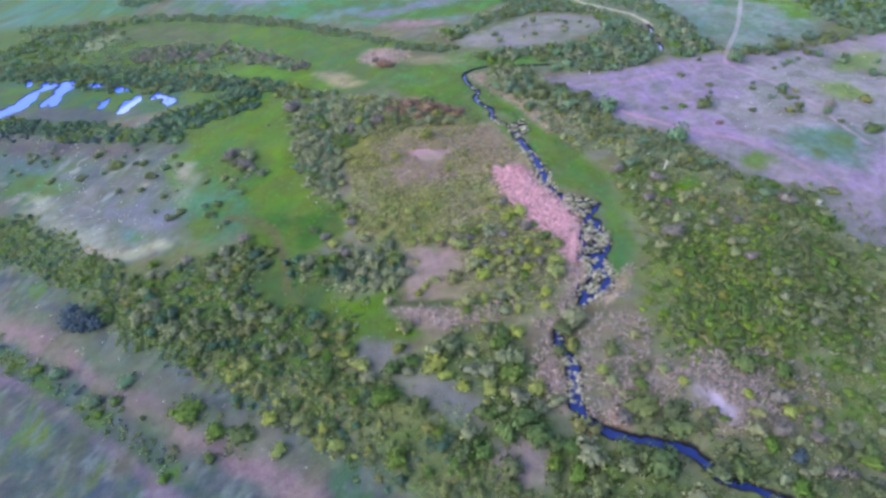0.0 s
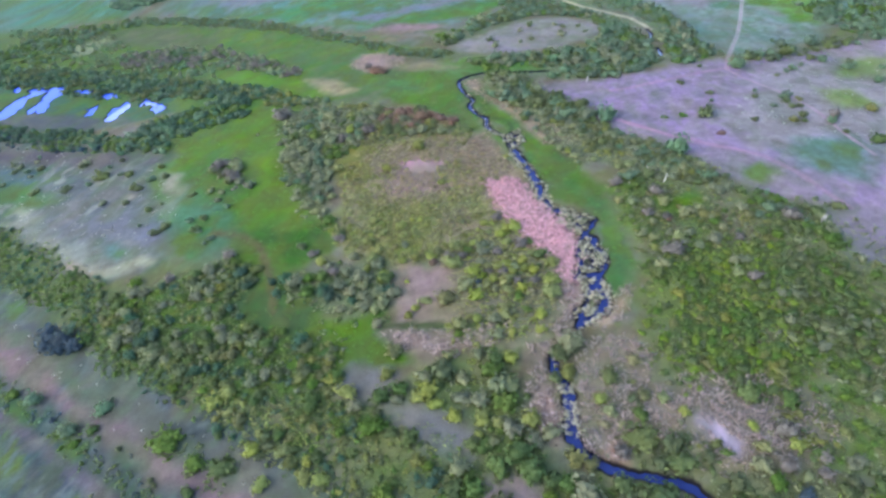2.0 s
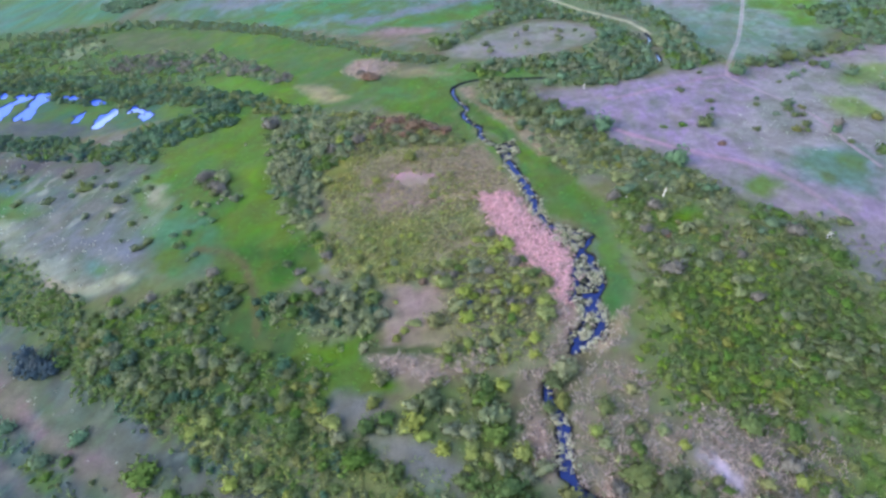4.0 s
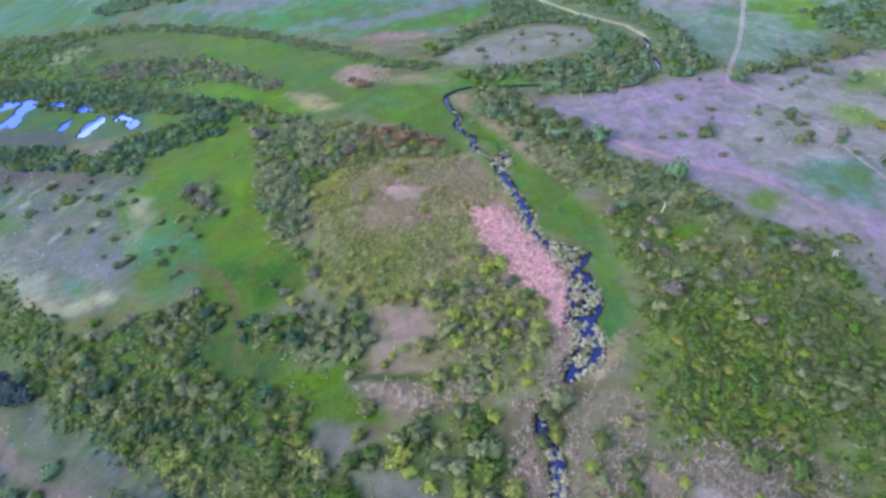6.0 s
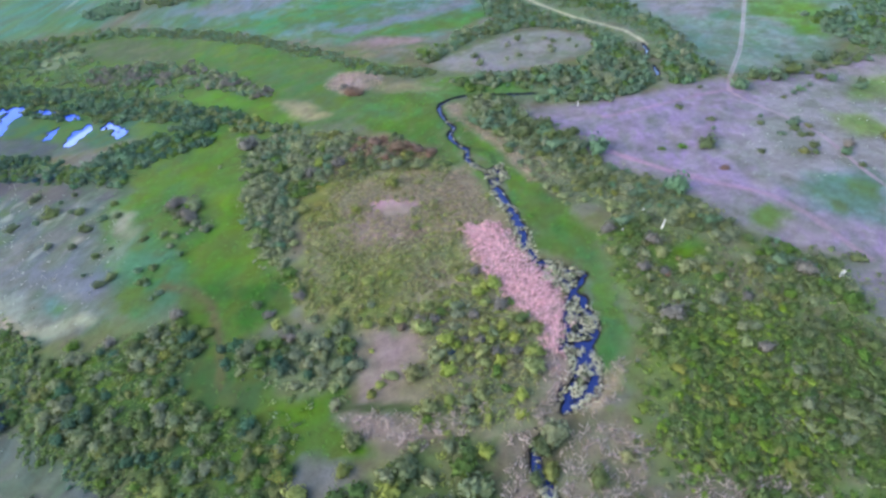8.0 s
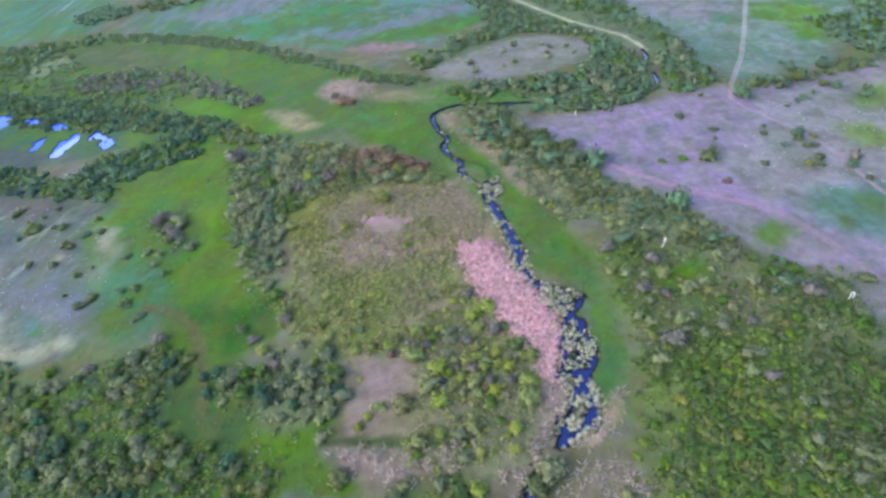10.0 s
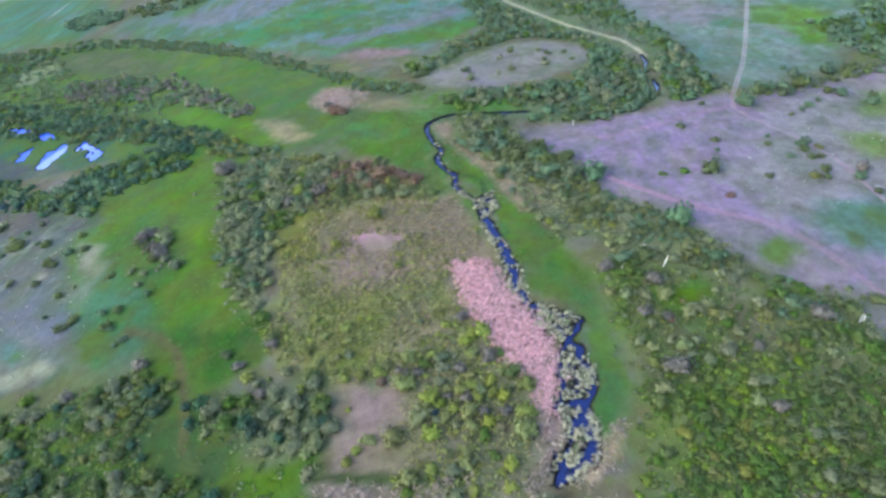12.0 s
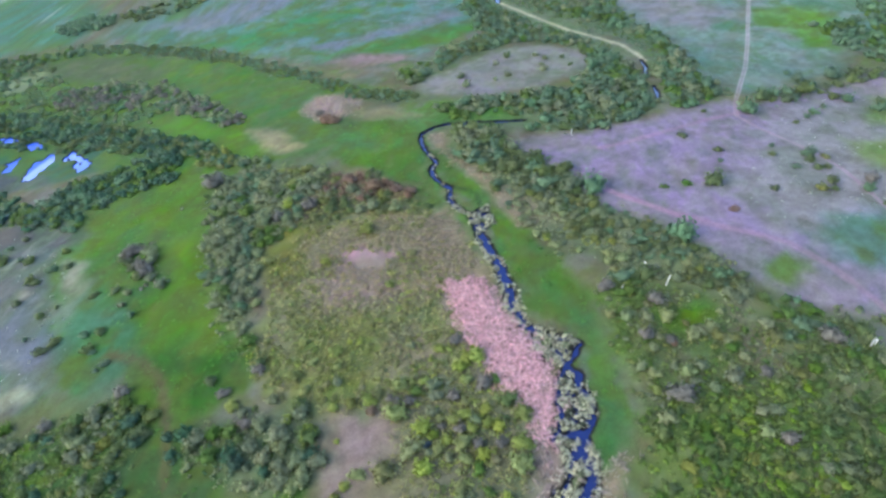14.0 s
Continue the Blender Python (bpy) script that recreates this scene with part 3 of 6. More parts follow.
cover("west_grey_dark", (116, 122, 128), 5, 5, [(-114.8, 159.8), (-87.5, 145.3), (-77.1, 143.8), (-73.7, 132.5), (-86.1, 132.3), (-104, 144.1)])
cover("west_green_strip", (84, 132, 84), 4, 4, [(-139.3, 179), (-124.7, 172.4), (-109.4, 160.3), (-119.6, 162), (-135.4, 171.2)])
cover("ground_wood_south", (106, 122, 70), 4, 4, [(-26.8, 72.4), (-7.6, 69.7), (7.9, 74.4), (13, 65.8), (11.1, 51.1), (33.4, 43.2), (44.3, 31), (7.6, 36.3), (-10.7, 54.8)])
cover("ground_east_green", (88, 136, 44), 3, 3, [(52, 108.3), (60.8, 111.8), (62.3, 106.4), (54.6, 103.8), (50.5, 103.5)])
cover("ground_east_tan", (140, 130, 104), 4, 4, [(64.9, 107.6), (66.8, 103.1), (65.2, 98.2), (61.8, 99.4), (61, 104.1)])
cover("wood_west_floor", (66, 100, 46), 4, 4, [(-78.3, 108.5), (-60.1, 108.6), (-47, 112.6), (-37, 109.6), (-18.1, 75.7), (-26.7, 71.1), (-40.2, 75.3), (-54.5, 84), (-71, 94.3)])
cover("nw_pale", (150, 166, 118), 3, 3, [(-174.7, 324.9), (-164.2, 329.3), (-156.4, 330.8), (-152.8, 318.8), (-157.4, 307.7), (-167, 308.5)])
cover("lilac_field_low", (154, 142, 158), 2.5, 2.5, [(85.6, 99.6), (94.8, 100), (101.4, 97.5), (89.6, 81.9), (83.7, 84), (82.9, 88.8), (82.9, 93.8)])
cover("dirt_road", (136, 116, 120), 1.8, 2.2, [(-116.6, 115.6), (-97.9, 101.9), (-88.4, 95), (-71.3, 81.3), (-57.3, 70.8), (-47.8, 64.3), (-39.8, 59.1), (-31.4, 53.4), (-23.8, 48), (-25.9, 44.9), (-33.6, 50.3), (-41.9, 55.9), (-50, 61.2), (-59.5, 67.8), (-73.6, 78.3), (-90.7, 92), (-100.2, 98.8), (-118.9, 112.6)])
cover("dirt_track", (132, 112, 132), 1.6, 2.6, [(-109.6, 96.3), (-94.3, 86.8), (-81, 77.7), (-72, 71), (-64.7, 65.8), (-57.7, 60), (-51.4, 55.2), (-46.6, 51), (-47.8, 49.6), (-52.6, 53.8), (-58.8, 58.5), (-65.8, 64.3), (-73, 69.5), (-82, 76.3), (-95.3, 85.3), (-110.5, 94.7)])
cover("sw_ditch", (54, 84, 76), 2.2, 1.8, [(-112.5, 102.2), (-96.3, 91.6), (-83.4, 82.1), (-71.8, 73.2), (-62.4, 66.4), (-54.5, 60.5), (-46.2, 54.6), (-40.6, 50.3), (-42.2, 48.3), (-47.7, 52.5), (-56, 58.4), (-64, 64.3), (-73.3, 71.1), (-85, 80), (-97.8, 89.5), (-113.9, 100.1)])
cover("pale_streak", (170, 170, 150), 1.2, 1, [(-85.4, 151.9), (-83.3, 152.2), (-81.4, 149.6), (-83.4, 149.4)])
cover("glade_grey", (130, 132, 126), 2, 3, [(-20.7, 72.3), (-17, 76.1), (-11.6, 74.3), (-11.8, 70.5), (-9.3, 67), (-2.9, 64.9), (3.1, 60.7), (1.8, 56.2), (-4.6, 58.3), (-9.6, 64.1), (-12.9, 68.3), (-18.2, 68.4)])
cover("glade_pink", (160, 142, 144), 2, 2.5, [(4.2, 50.4), (7, 51.3), (10.7, 49.3), (9.8, 45), (6.1, 44.5), (3.9, 46.8)])
cover("lower_path", (72, 100, 46), 1.2, 0.8, [(-11.7, 84.8), (-1.3, 82.9), (6.4, 81.7), (6.2, 80.4), (-1.4, 81.6), (-11.7, 84.1)])


def outline_of(name):
    return next(pts for n, pts in OUTLINES if n == name)


# ---- plan: where bushes grow ----
PATCHY = ("bare_brown", "pink_spot_skirt", "tan_north_east", "glade_grey", "glade_pink", "pale_tan_top")
CLEARINGS = PATCHY + ("pale_pink_spot", "ground_east_green", "bare_lilac_spot", "lilac_field_low", "reed_bed", "pink_top")


def open_land(x, y):
    """How far inside land that is kept free of bushes a place lies."""
    d = np.maximum.reduce([beside(x, y, STREAM_FAR) + 2.2, beside(x, y, STREAM_FAR_LOW) + 2.2, beside(x, y, STREAM_FAR_TOP) + 2.2, beside(x, y, PATH_FAR_SAND) + 2.4, beside(x, y, STREAM_NORTH[:8]) + 3.0])
    for name in CLEARINGS:
        d = np.maximum(d, inside(x, y, outline_of(name)) + (4.0 if name in PATCHY else 1.6) * (fractal(x, y, 4, 14) - 0.5))
    return d




# bushes that stand out: kind, place, radius and relative height
BUSHES = []
BUSHES += [
    ("deep", 102.7, 174, 2.6, 1.15), ("dull", 78.6, 144, 2.4, 1), ("dull", 85.8, 156.7, 1.3, 0.5), ("deep", 84, 151.8, 0.7, 1), ("deep", 99, 156.1, 0.7, 1),
    ("dull", 97, 152.2, 0.9, 1), ("rust", 78.2, 133.8, 1.3, 0.4), ("deep", 99.4, 146.4, 1.1, 0.5), ("dull", 104, 148.3, 1.2, 1), ("dull", 103.9, 145, 1.2, 1),
    ("dull", 106.1, 145.1, 0.9, 1), ("dull", 103.6, 139.6, 1.4, 1), ("olive", 99.9, 137.3, 1.2, 1), ("dull", 102.4, 136.7, 0.9, 1), ("dull", 90, 139, 1, 1),
    ("lilac", 112.1, 138.7, 1.7, 1), ("dull", 109.7, 130.2, 1, 0.6), ("leaf", 114.7, 124.6, 2.2, 1), ("deep", 139.2, 159.2, 1.7, 1), ("deep", 137.2, 170.4, 1.8, 1),
]
BUSHES += [
    ("deep", 115.9, 168.7, 0.9, 1), ("dull", 111.5, 166.4, 0.9, 0.6), ("deep", 64.1, 127.1, 2.7, 1.3), ("leaf", 72.7, 144.7, 1.2, 0.5), ("leaf", 67.3, 144.5, 1.1, 0.5),
    ("dull", 80.6, 165.1, 1.4, 0.5), ("dull", 91.7, 176.5, 0.8, 1), ("deep", 127.6, 197.3, 1, 1), ("deep", 127.7, 192.4, 1.9, 1), ("dull", 124.4, 183.9, 2.8, 1),
    ("deep", 138.1, 192.3, 2.6, 1), ("deep", 132.4, 176.7, 1.8, 1), ("dull", 130, 178.8, 1.6, 1), ("deep", 52.1, 146.6, 2.9, 1.2), ("deep", -70.9, 74.1, 1.7, 1),
    ("dull", -59.6, 68.4, 0.6, 1), ("leaf", -87.1, 85.7, 1.4, 1), ("deep", -81.4, 82.8, 1.9, 1), ("blue", -85.2, 100.1, 2.3, 1), ("blue", -80.8, 96.9, 2.6, 1),
]
BUSHES += [
    ("blue", -77.3, 94.9, 2.2, 1), ("blue", -81, 95.1, 2, 1), ("blue", -84.7, 97, 2, 1), ("deep", -80.6, 99.3, 2, 1), ("leaf", -76, 96.2, 1.8, 1),
    ("lime", 12.3, 60, 1.8, 1), ("lime", 4.5, 61.2, 1.3, 1), ("leaf", 8.6, 63.7, 2.3, 1), ("willow", 10, 66.4, 1.9, 1), ("willow", 25.1, 59.5, 1.3, 1),
    ("lime", 24.3, 61.8, 1.4, 1), ("olive", -6.7, 56.1, 1.3, 1), ("leaf", -12.3, 51.8, 2, 1), ("willow", 22, 72.8, 1.8, 1), ("dull", 19.8, 71.6, 1.5, 1),
    ("dull", 17.9, 66.9, 1.3, 1), ("rust", -11.4, 204.9, 2.4, 0.8), ("rust", -9, 203.1, 2, 0.8), ("lilac", -14.1, 210.5, 1.5, 1), ("dull", 53.4, 118.4, 1.8, 1),
]
BUSHES += [
    ("leaf", 53.4, 57.2, 1.8, 1), ("lilac", 15.4, 110.2, 1.3, 1), ("lime", 18.3, 106.1, 1.8, 1), ("lime", -6.2, 112.4, 1.3, 1), ("lime", 15.3, 106.1, 1.3, 1),
    ("lilac", 77.1, 98.9, 2, 1), ("deep", -122.6, 197.9, 1.2, 1), ("deep", -132.8, 197.2, 0.8, 1), ("dull", -108.9, 179.3, 1.4, 1), ("dull", -94.2, 175.8, 1, 1),
    ("dull", -128.2, 188, 1.5, 0.6), ("dull", -97.4, 166.9, 2.6, 0.6), ("dull", -87.7, 164.1, 1.6, 0.7), ("dull", -108.8, 165.3, 1.9, 0.6), ("dull", -77.4, 164, 1.1, 1),
    ("dull", -74, 157.1, 1.2, 1), ("dull", -74.4, 140.7, 1, 1), ("deep", -60.5, 131.1, 1.2, 0.7), ("deep", -56.7, 125.4, 0.9, 0.7), ("lilac", -46.7, 113.4, 1.6, 1),
]
BUSHES += [
    ("lilac", -60.1, 109.6, 1.4, 1), ("dull", -39.2, 107, 1.6, 0.6), ("willow", 22.3, 73.3, 2.4, 1), ("olive", 20.3, 67.6, 1.6, 1), ("dull", 19.8, 71.3, 1.6, 1),
    ("dull", 26.8, 65.6, 1.7, 1), ("pale", 32, 68.1, 1.3, 1), ("dull", 23.2, 47.5, 1.8, 1), ("dull", 25.9, 46, 1.5, 1), ("dull", 35.8, 42, 2, 1),
    ("olive", 19.6, 51.3, 1.3, 1), ("lime", -2.8, 88.8, 1.3, 0.7), ("lime", -4.7, 87.4, 1, 0.7), ("lime", 3.9, 97.6, 2, 1), ("lilac", 6.2, 99.7, 1.1, 1),
    ("lilac", 4.1, 100, 1, 1), ("grey", 10.7, 99.6, 1.3, 1), ("lilac", 13.6, 99, 1.3, 1), ("pale", 15.1, 97.7, 1, 1), ("lime", 16.2, 101.7, 1.1, 1),
]
BUSHES += [
    ("lime", 15.5, 104.6, 1.3, 1), ("lilac", 18.8, 100.4, 1.6, 1), ("fresh", 20.8, 100.9, 1, 1), ("leaf", 22.2, 96.5, 1.5, 1), ("olive", 23.9, 93.8, 1.6, 1),
    ("lime", 7.9, 94.3, 1.7, 1), ("fresh", 9.6, 93, 1, 1), ("lime", 10.8, 95.5, 0.9, 1), ("lime", 12.9, 94.8, 1.2, 1), ("lilac", 10.9, 94.1, 0.8, 1),
    ("lilac", 13.8, 93, 1.2, 1), ("lime", 15.6, 92.9, 1.1, 1), ("olive", 18.2, 93.3, 1.2, 1), ("lime", 18.3, 95.6, 1.1, 1), ("lime", 19.9, 92.3, 1.3, 1),
    ("lime", 13.9, 90.7, 1.6, 1), ("lime", 11.5, 91.7, 1.1, 1), ("lilac", 16.3, 90.1, 1.1, 1), ("lilac", 19.6, 89.6, 1.1, 1), ("lime", 22.8, 88.9, 1.6, 1),
]
BUSHES += [
    ("willow", 5.8, 91, 2, 1), ("blue", 8.3, 91.5, 0.8, 1), ("grey", 8.5, 90.1, 1, 1), ("lime", 7.4, 87.7, 1.7, 1), ("lime", 21.9, 85.8, 2.1, 1),
    ("willow", 11.4, 88.8, 0.9, 1), ("lime", 13.7, 88.2, 1.2, 1), ("leaf", 15.6, 86.3, 1.1, 1), ("olive", 1.3, 88.2, 1.9, 1), ("lime", 7, 103.2, 0.8, 1),
    ("pale", 7.2, 104.2, 0.7, 1), ("lime", 9, 102.9, 0.9, 1), ("olive", 1.2, 101.9, 1, 1), ("lime", -0.3, 100.7, 1, 1), ("rust", -0.1, 99, 1, 1),
    ("willow", -17.2, 104.6, 1.2, 1), ("lime", -24.5, 105.3, 1.3, 1), ("grey", -22.4, 103.5, 1.1, 1), ("lilac", -21.7, 101.2, 1.4, 1), ("grey", -19, 100.3, 1.6, 1),
]
BUSHES += [
    ("willow", -15.4, 98, 2.1, 1), ("leaf", -24.2, 100.3, 1.6, 1), ("leaf", -27, 100.6, 1.5, 1), ("grey", -29.7, 100.1, 1.7, 1), ("willow", -15, 95.6, 1.5, 1),
    ("willow", -17.7, 94.4, 1.5, 1), ("leaf", -22.4, 98.5, 1.2, 1), ("grey", -20.2, 96.8, 1.6, 1), ("leaf", -27.1, 96.6, 1.8, 1), ("dull", -30.7, 98.8, 1.4, 1),
    ("lilac", -26.5, 108.4, 1.2, 1), ("lilac", -20.5, 111.8, 1.4, 1), ("leaf", -20.2, 113.6, 1.1, 1), ("grey", -11.9, 101.2, 1.6, 1), ("lime", -14.4, 100.6, 1, 1),
    ("lime", -10.6, 97, 1.5, 1), ("willow", -13.6, 102.5, 0.7, 1), ("lime", -11.4, 105.7, 1, 1), ("lime", -6.5, 101.1, 0.9, 1), ("lime", -5.9, 109.2, 1, 1),
]
BUSHES += [
    ("grey", -5.8, 105.9, 1, 1), ("olive", -13.7, 109, 1.5, 1), ("lilac", 44.9, 116.8, 1.7, 1), ("deep", 48.7, 118.6, 1.8, 1), ("pale", 47.9, 121.3, 0.7, 1),
    ("willow", 47.6, 123.4, 1.1, 1), ("lilac", 54.9, 119.2, 1.2, 1), ("lilac", 52.4, 112, 1.7, 1), ("pale", 50.3, 111.3, 0.9, 1), ("willow", 52.8, 107.7, 1.5, 1),
    ("lilac", 47.9, 104.5, 1.5, 1), ("willow", 49.7, 103.9, 0.8, 1), ("lilac", 51.5, 103, 1.1, 1), ("rust", 51.8, 102.2, 0.7, 1), ("willow", 48.1, 101.8, 1, 1),
    ("willow", 55.4, 103.2, 1.4, 1), ("pale", 55.4, 106, 0.6, 1), ("pale", 43.5, 110.4, 1.2, 1), ("grey", 46.1, 109.3, 1.4, 1), ("willow", 49.6, 108.3, 1, 1),
]
BUSHES += [
    ("lilac", 48.8, 92.4, 2.2, 1), ("willow", 51.4, 96.3, 1.5, 1), ("grey", 54, 97.1, 1.2, 1), ("willow", 45.2, 89.1, 1.5, 1), ("dull", 43.6, 86.9, 1.5, 1),
    ("grey", 58.1, 94.1, 1.6, 1), ("willow", 61.5, 97.6, 1.1, 1), ("lilac", 63.4, 94.3, 1.2, 1), ("willow", 59.1, 87.8, 1.2, 1), ("grey", 61.2, 87.7, 1.2, 1),
    ("willow", 58.3, 84.7, 1.4, 1), ("lilac", 61, 83.1, 1.4, 1), ("willow", 50.3, 89.8, 0.7, 1), ("lime", -18.4, 70.8, 1.8, 1), ("leaf", -12.2, 68.7, 1.9, 1),
    ("leaf", -8.9, 69.5, 1.7, 1), ("willow", -9.5, 67.6, 1.2, 1), ("leaf", -24.7, 70, 2, 1), ("willow", -4.3, 71.1, 1.6, 1), ("dull", -0.9, 71.6, 2.4, 1),
]
BUSHES += [
    ("leaf", -2.2, 69.5, 1.3, 1), ("lime", 0.3, 74.8, 1.2, 1), ("olive", -9.5, 77.6, 1.9, 1), ("leaf", -13.9, 63.2, 2.3, 1), ("leaf", -7.8, 60.3, 1.8, 1),
    ("lime", -2.9, 65.4, 1.3, 1), ("lime", -0.2, 62.8, 1.4, 1), ("lime", 4.8, 62.5, 1.2, 1), ("olive", -11, 73.1, 1.5, 1), ("willow", 2.2, 69.3, 1.5, 1),
    ("grey", 1.7, 65.7, 1.7, 1), ("leaf", 8.6, 72.6, 1.6, 1), ("leaf", 7.5, 70.1, 2.1, 1), ("grey", 8.2, 67.1, 2.1, 1), ("pale", 6.5, 64.3, 0.6, 1),
    ("leaf", 4, 56.8, 1.5, 1), ("fresh", 5.7, 53.2, 2, 1), ("leaf", 9.1, 54.9, 2.4, 1), ("leaf", 10.8, 51.9, 2.4, 1), ("willow", 5.6, 57.3, 1.2, 1),
]
BUSHES += [
    ("lime", 7, 60.5, 1.1, 1), ("lime", 3.6, 59.1, 0.8, 1), ("willow", 14.8, 57.2, 1.7, 1), ("grey", 11.9, 56.4, 1.5, 1), ("willow", -0.4, 54, 1.7, 1),
    ("leaf", 1.3, 50.4, 1.9, 1), ("dull", 5.6, 47.3, 1.9, 1), ("leaf", 12.1, 47, 1.6, 1), ("willow", 17.7, 47, 2.6, 1), ("leaf", 15.4, 45, 1.7, 1),
    ("leaf", 20.4, 44.3, 1.9, 1), ("olive", 17.5, 52.5, 1.8, 1), ("leaf", 13.3, 49.9, 1.5, 1), ("dull", 28.4, 54.3, 2.9, 0.5), ("dull", 32.4, 52.3, 2, 1),
    ("dull", 32.8, 49.8, 2.3, 0.6), ("leaf", 28.2, 44.4, 3.1, 0.85), ("willow", 22.9, 44.6, 1.9, 1), ("lime", 36.6, 57.7, 1, 1), ("lime", 45.9, 53.8, 1, 1),
]
BUSHES += [
    ("lime", 45.9, 50.3, 1.2, 1), ("lilac", 50.3, 52.4, 1.9, 1), ("lilac", 47.7, 47.1, 1.6, 1), ("willow", 44.3, 47.6, 1.6, 1), ("lime", 50.7, 50, 1.4, 1),
    ("olive", 39.1, 51.8, 1, 1), ("leaf", 45.2, 45.2, 1.5, 1), ("blue", 48.2, 42.7, 1.3, 1), ("dull", 47.5, 59, 2.2, 1), ("dull", 39.5, 45.8, 1.5, 1),
    ("leaf", -50.5, 67.7, 3.2, 0.5), ("leaf", -44.4, 62.6, 1.9, 0.6), ("leaf", -39.5, 60.7, 2.4, 0.6), ("leaf", -44.6, 57.8, 1.2, 1), ("deep", -65.2, 77.4, 2, 0.5),
    ("leaf", -66.1, 73.3, 1.3, 1), ("leaf", -52.1, 55.7, 1, 1), ("lime", -32.3, 56.7, 1.4, 1),
]
BUSHES += [
    ("lime", 16.7, 105.9, 1.5, 1), ("lime", 14.9, 104.8, 1, 1), ("lime", 15.8, 101.9, 0.9, 1), ("lime", 12.4, 109, 1, 1), ("lilac", -41.7, 179.5, 3.2, 1),
    ("willow", -25.8, 172.5, 2.2, 1), ("lime", -18.9, 171.3, 1.4, 1), ("willow", -26.8, 166.1, 1.8, 1), ("leaf", -29.8, 162.2, 2, 1), ("grey", -24.4, 156.8, 2.3, 1),
    ("lilac", -21.2, 157, 1.7, 1), ("leaf", -35.9, 163.9, 1.7, 1), ("willow", -32.6, 154.7, 1.7, 1), ("lime", -19.1, 161.5, 1.6, 1), ("grey", 1.8, 153.5, 1.8, 1),
    ("willow", 6.7, 151.5, 1.7, 1), ("olive", 0.1, 145.7, 2, 1), ("pale", 6.6, 144.4, 1, 1), ("willow", -34.5, 152, 1.6, 1), ("willow", -27.1, 139, 1.4, 1),
]
BUSHES += [
    ("grey", -24, 139.5, 1.3, 1), ("lime", -21.7, 141.2, 1.4, 1), ("lilac", -13.8, 159.4, 2, 1), ("rust", -3.6, 167, 1.9, 1), ("rust", 2.1, 162.2, 2.2, 1),
    ("rust", 7.5, 159.3, 1.7, 1), ("rust", 11.5, 157.4, 1.2, 1), ("pale", 9.5, 135.1, 1.1, 1), ("olive", 4.5, 126.9, 1.2, 1), ("lime", -9.1, 137.5, 1, 1),
    ("lime", -6.7, 112.6, 1, 1), ("lime", -10.3, 111.2, 1, 1), ("pale", -1.7, 104, 0.7, 1), ("lime", -0.7, 101.6, 0.9, 1), ("olive", -3.6, 101.3, 1.1, 1),
    ("lime", -12.5, 116.3, 1, 1), ("willow", 7.5, 110.7, 0.8, 1), ("pale", 7.6, 103.9, 0.7, 1), ("lilac", 3, 100.8, 0.8, 1), ("leaf", -10.5, 96.5, 2, 1),
]
BUSHES += [
    ("dull", -12.3, 102.7, 1.6, 1),
]
STAND = np.array([b[1:4] for b in BUSHES])


BARE_FLOOR = ("lime_scrub_south", "bare_scrub", "dry_scrub_south", "wood_far_nw", "scrub_nw", "clearing_bushes", "field_bushes", "west_bushes", "meadow_west_bushes")


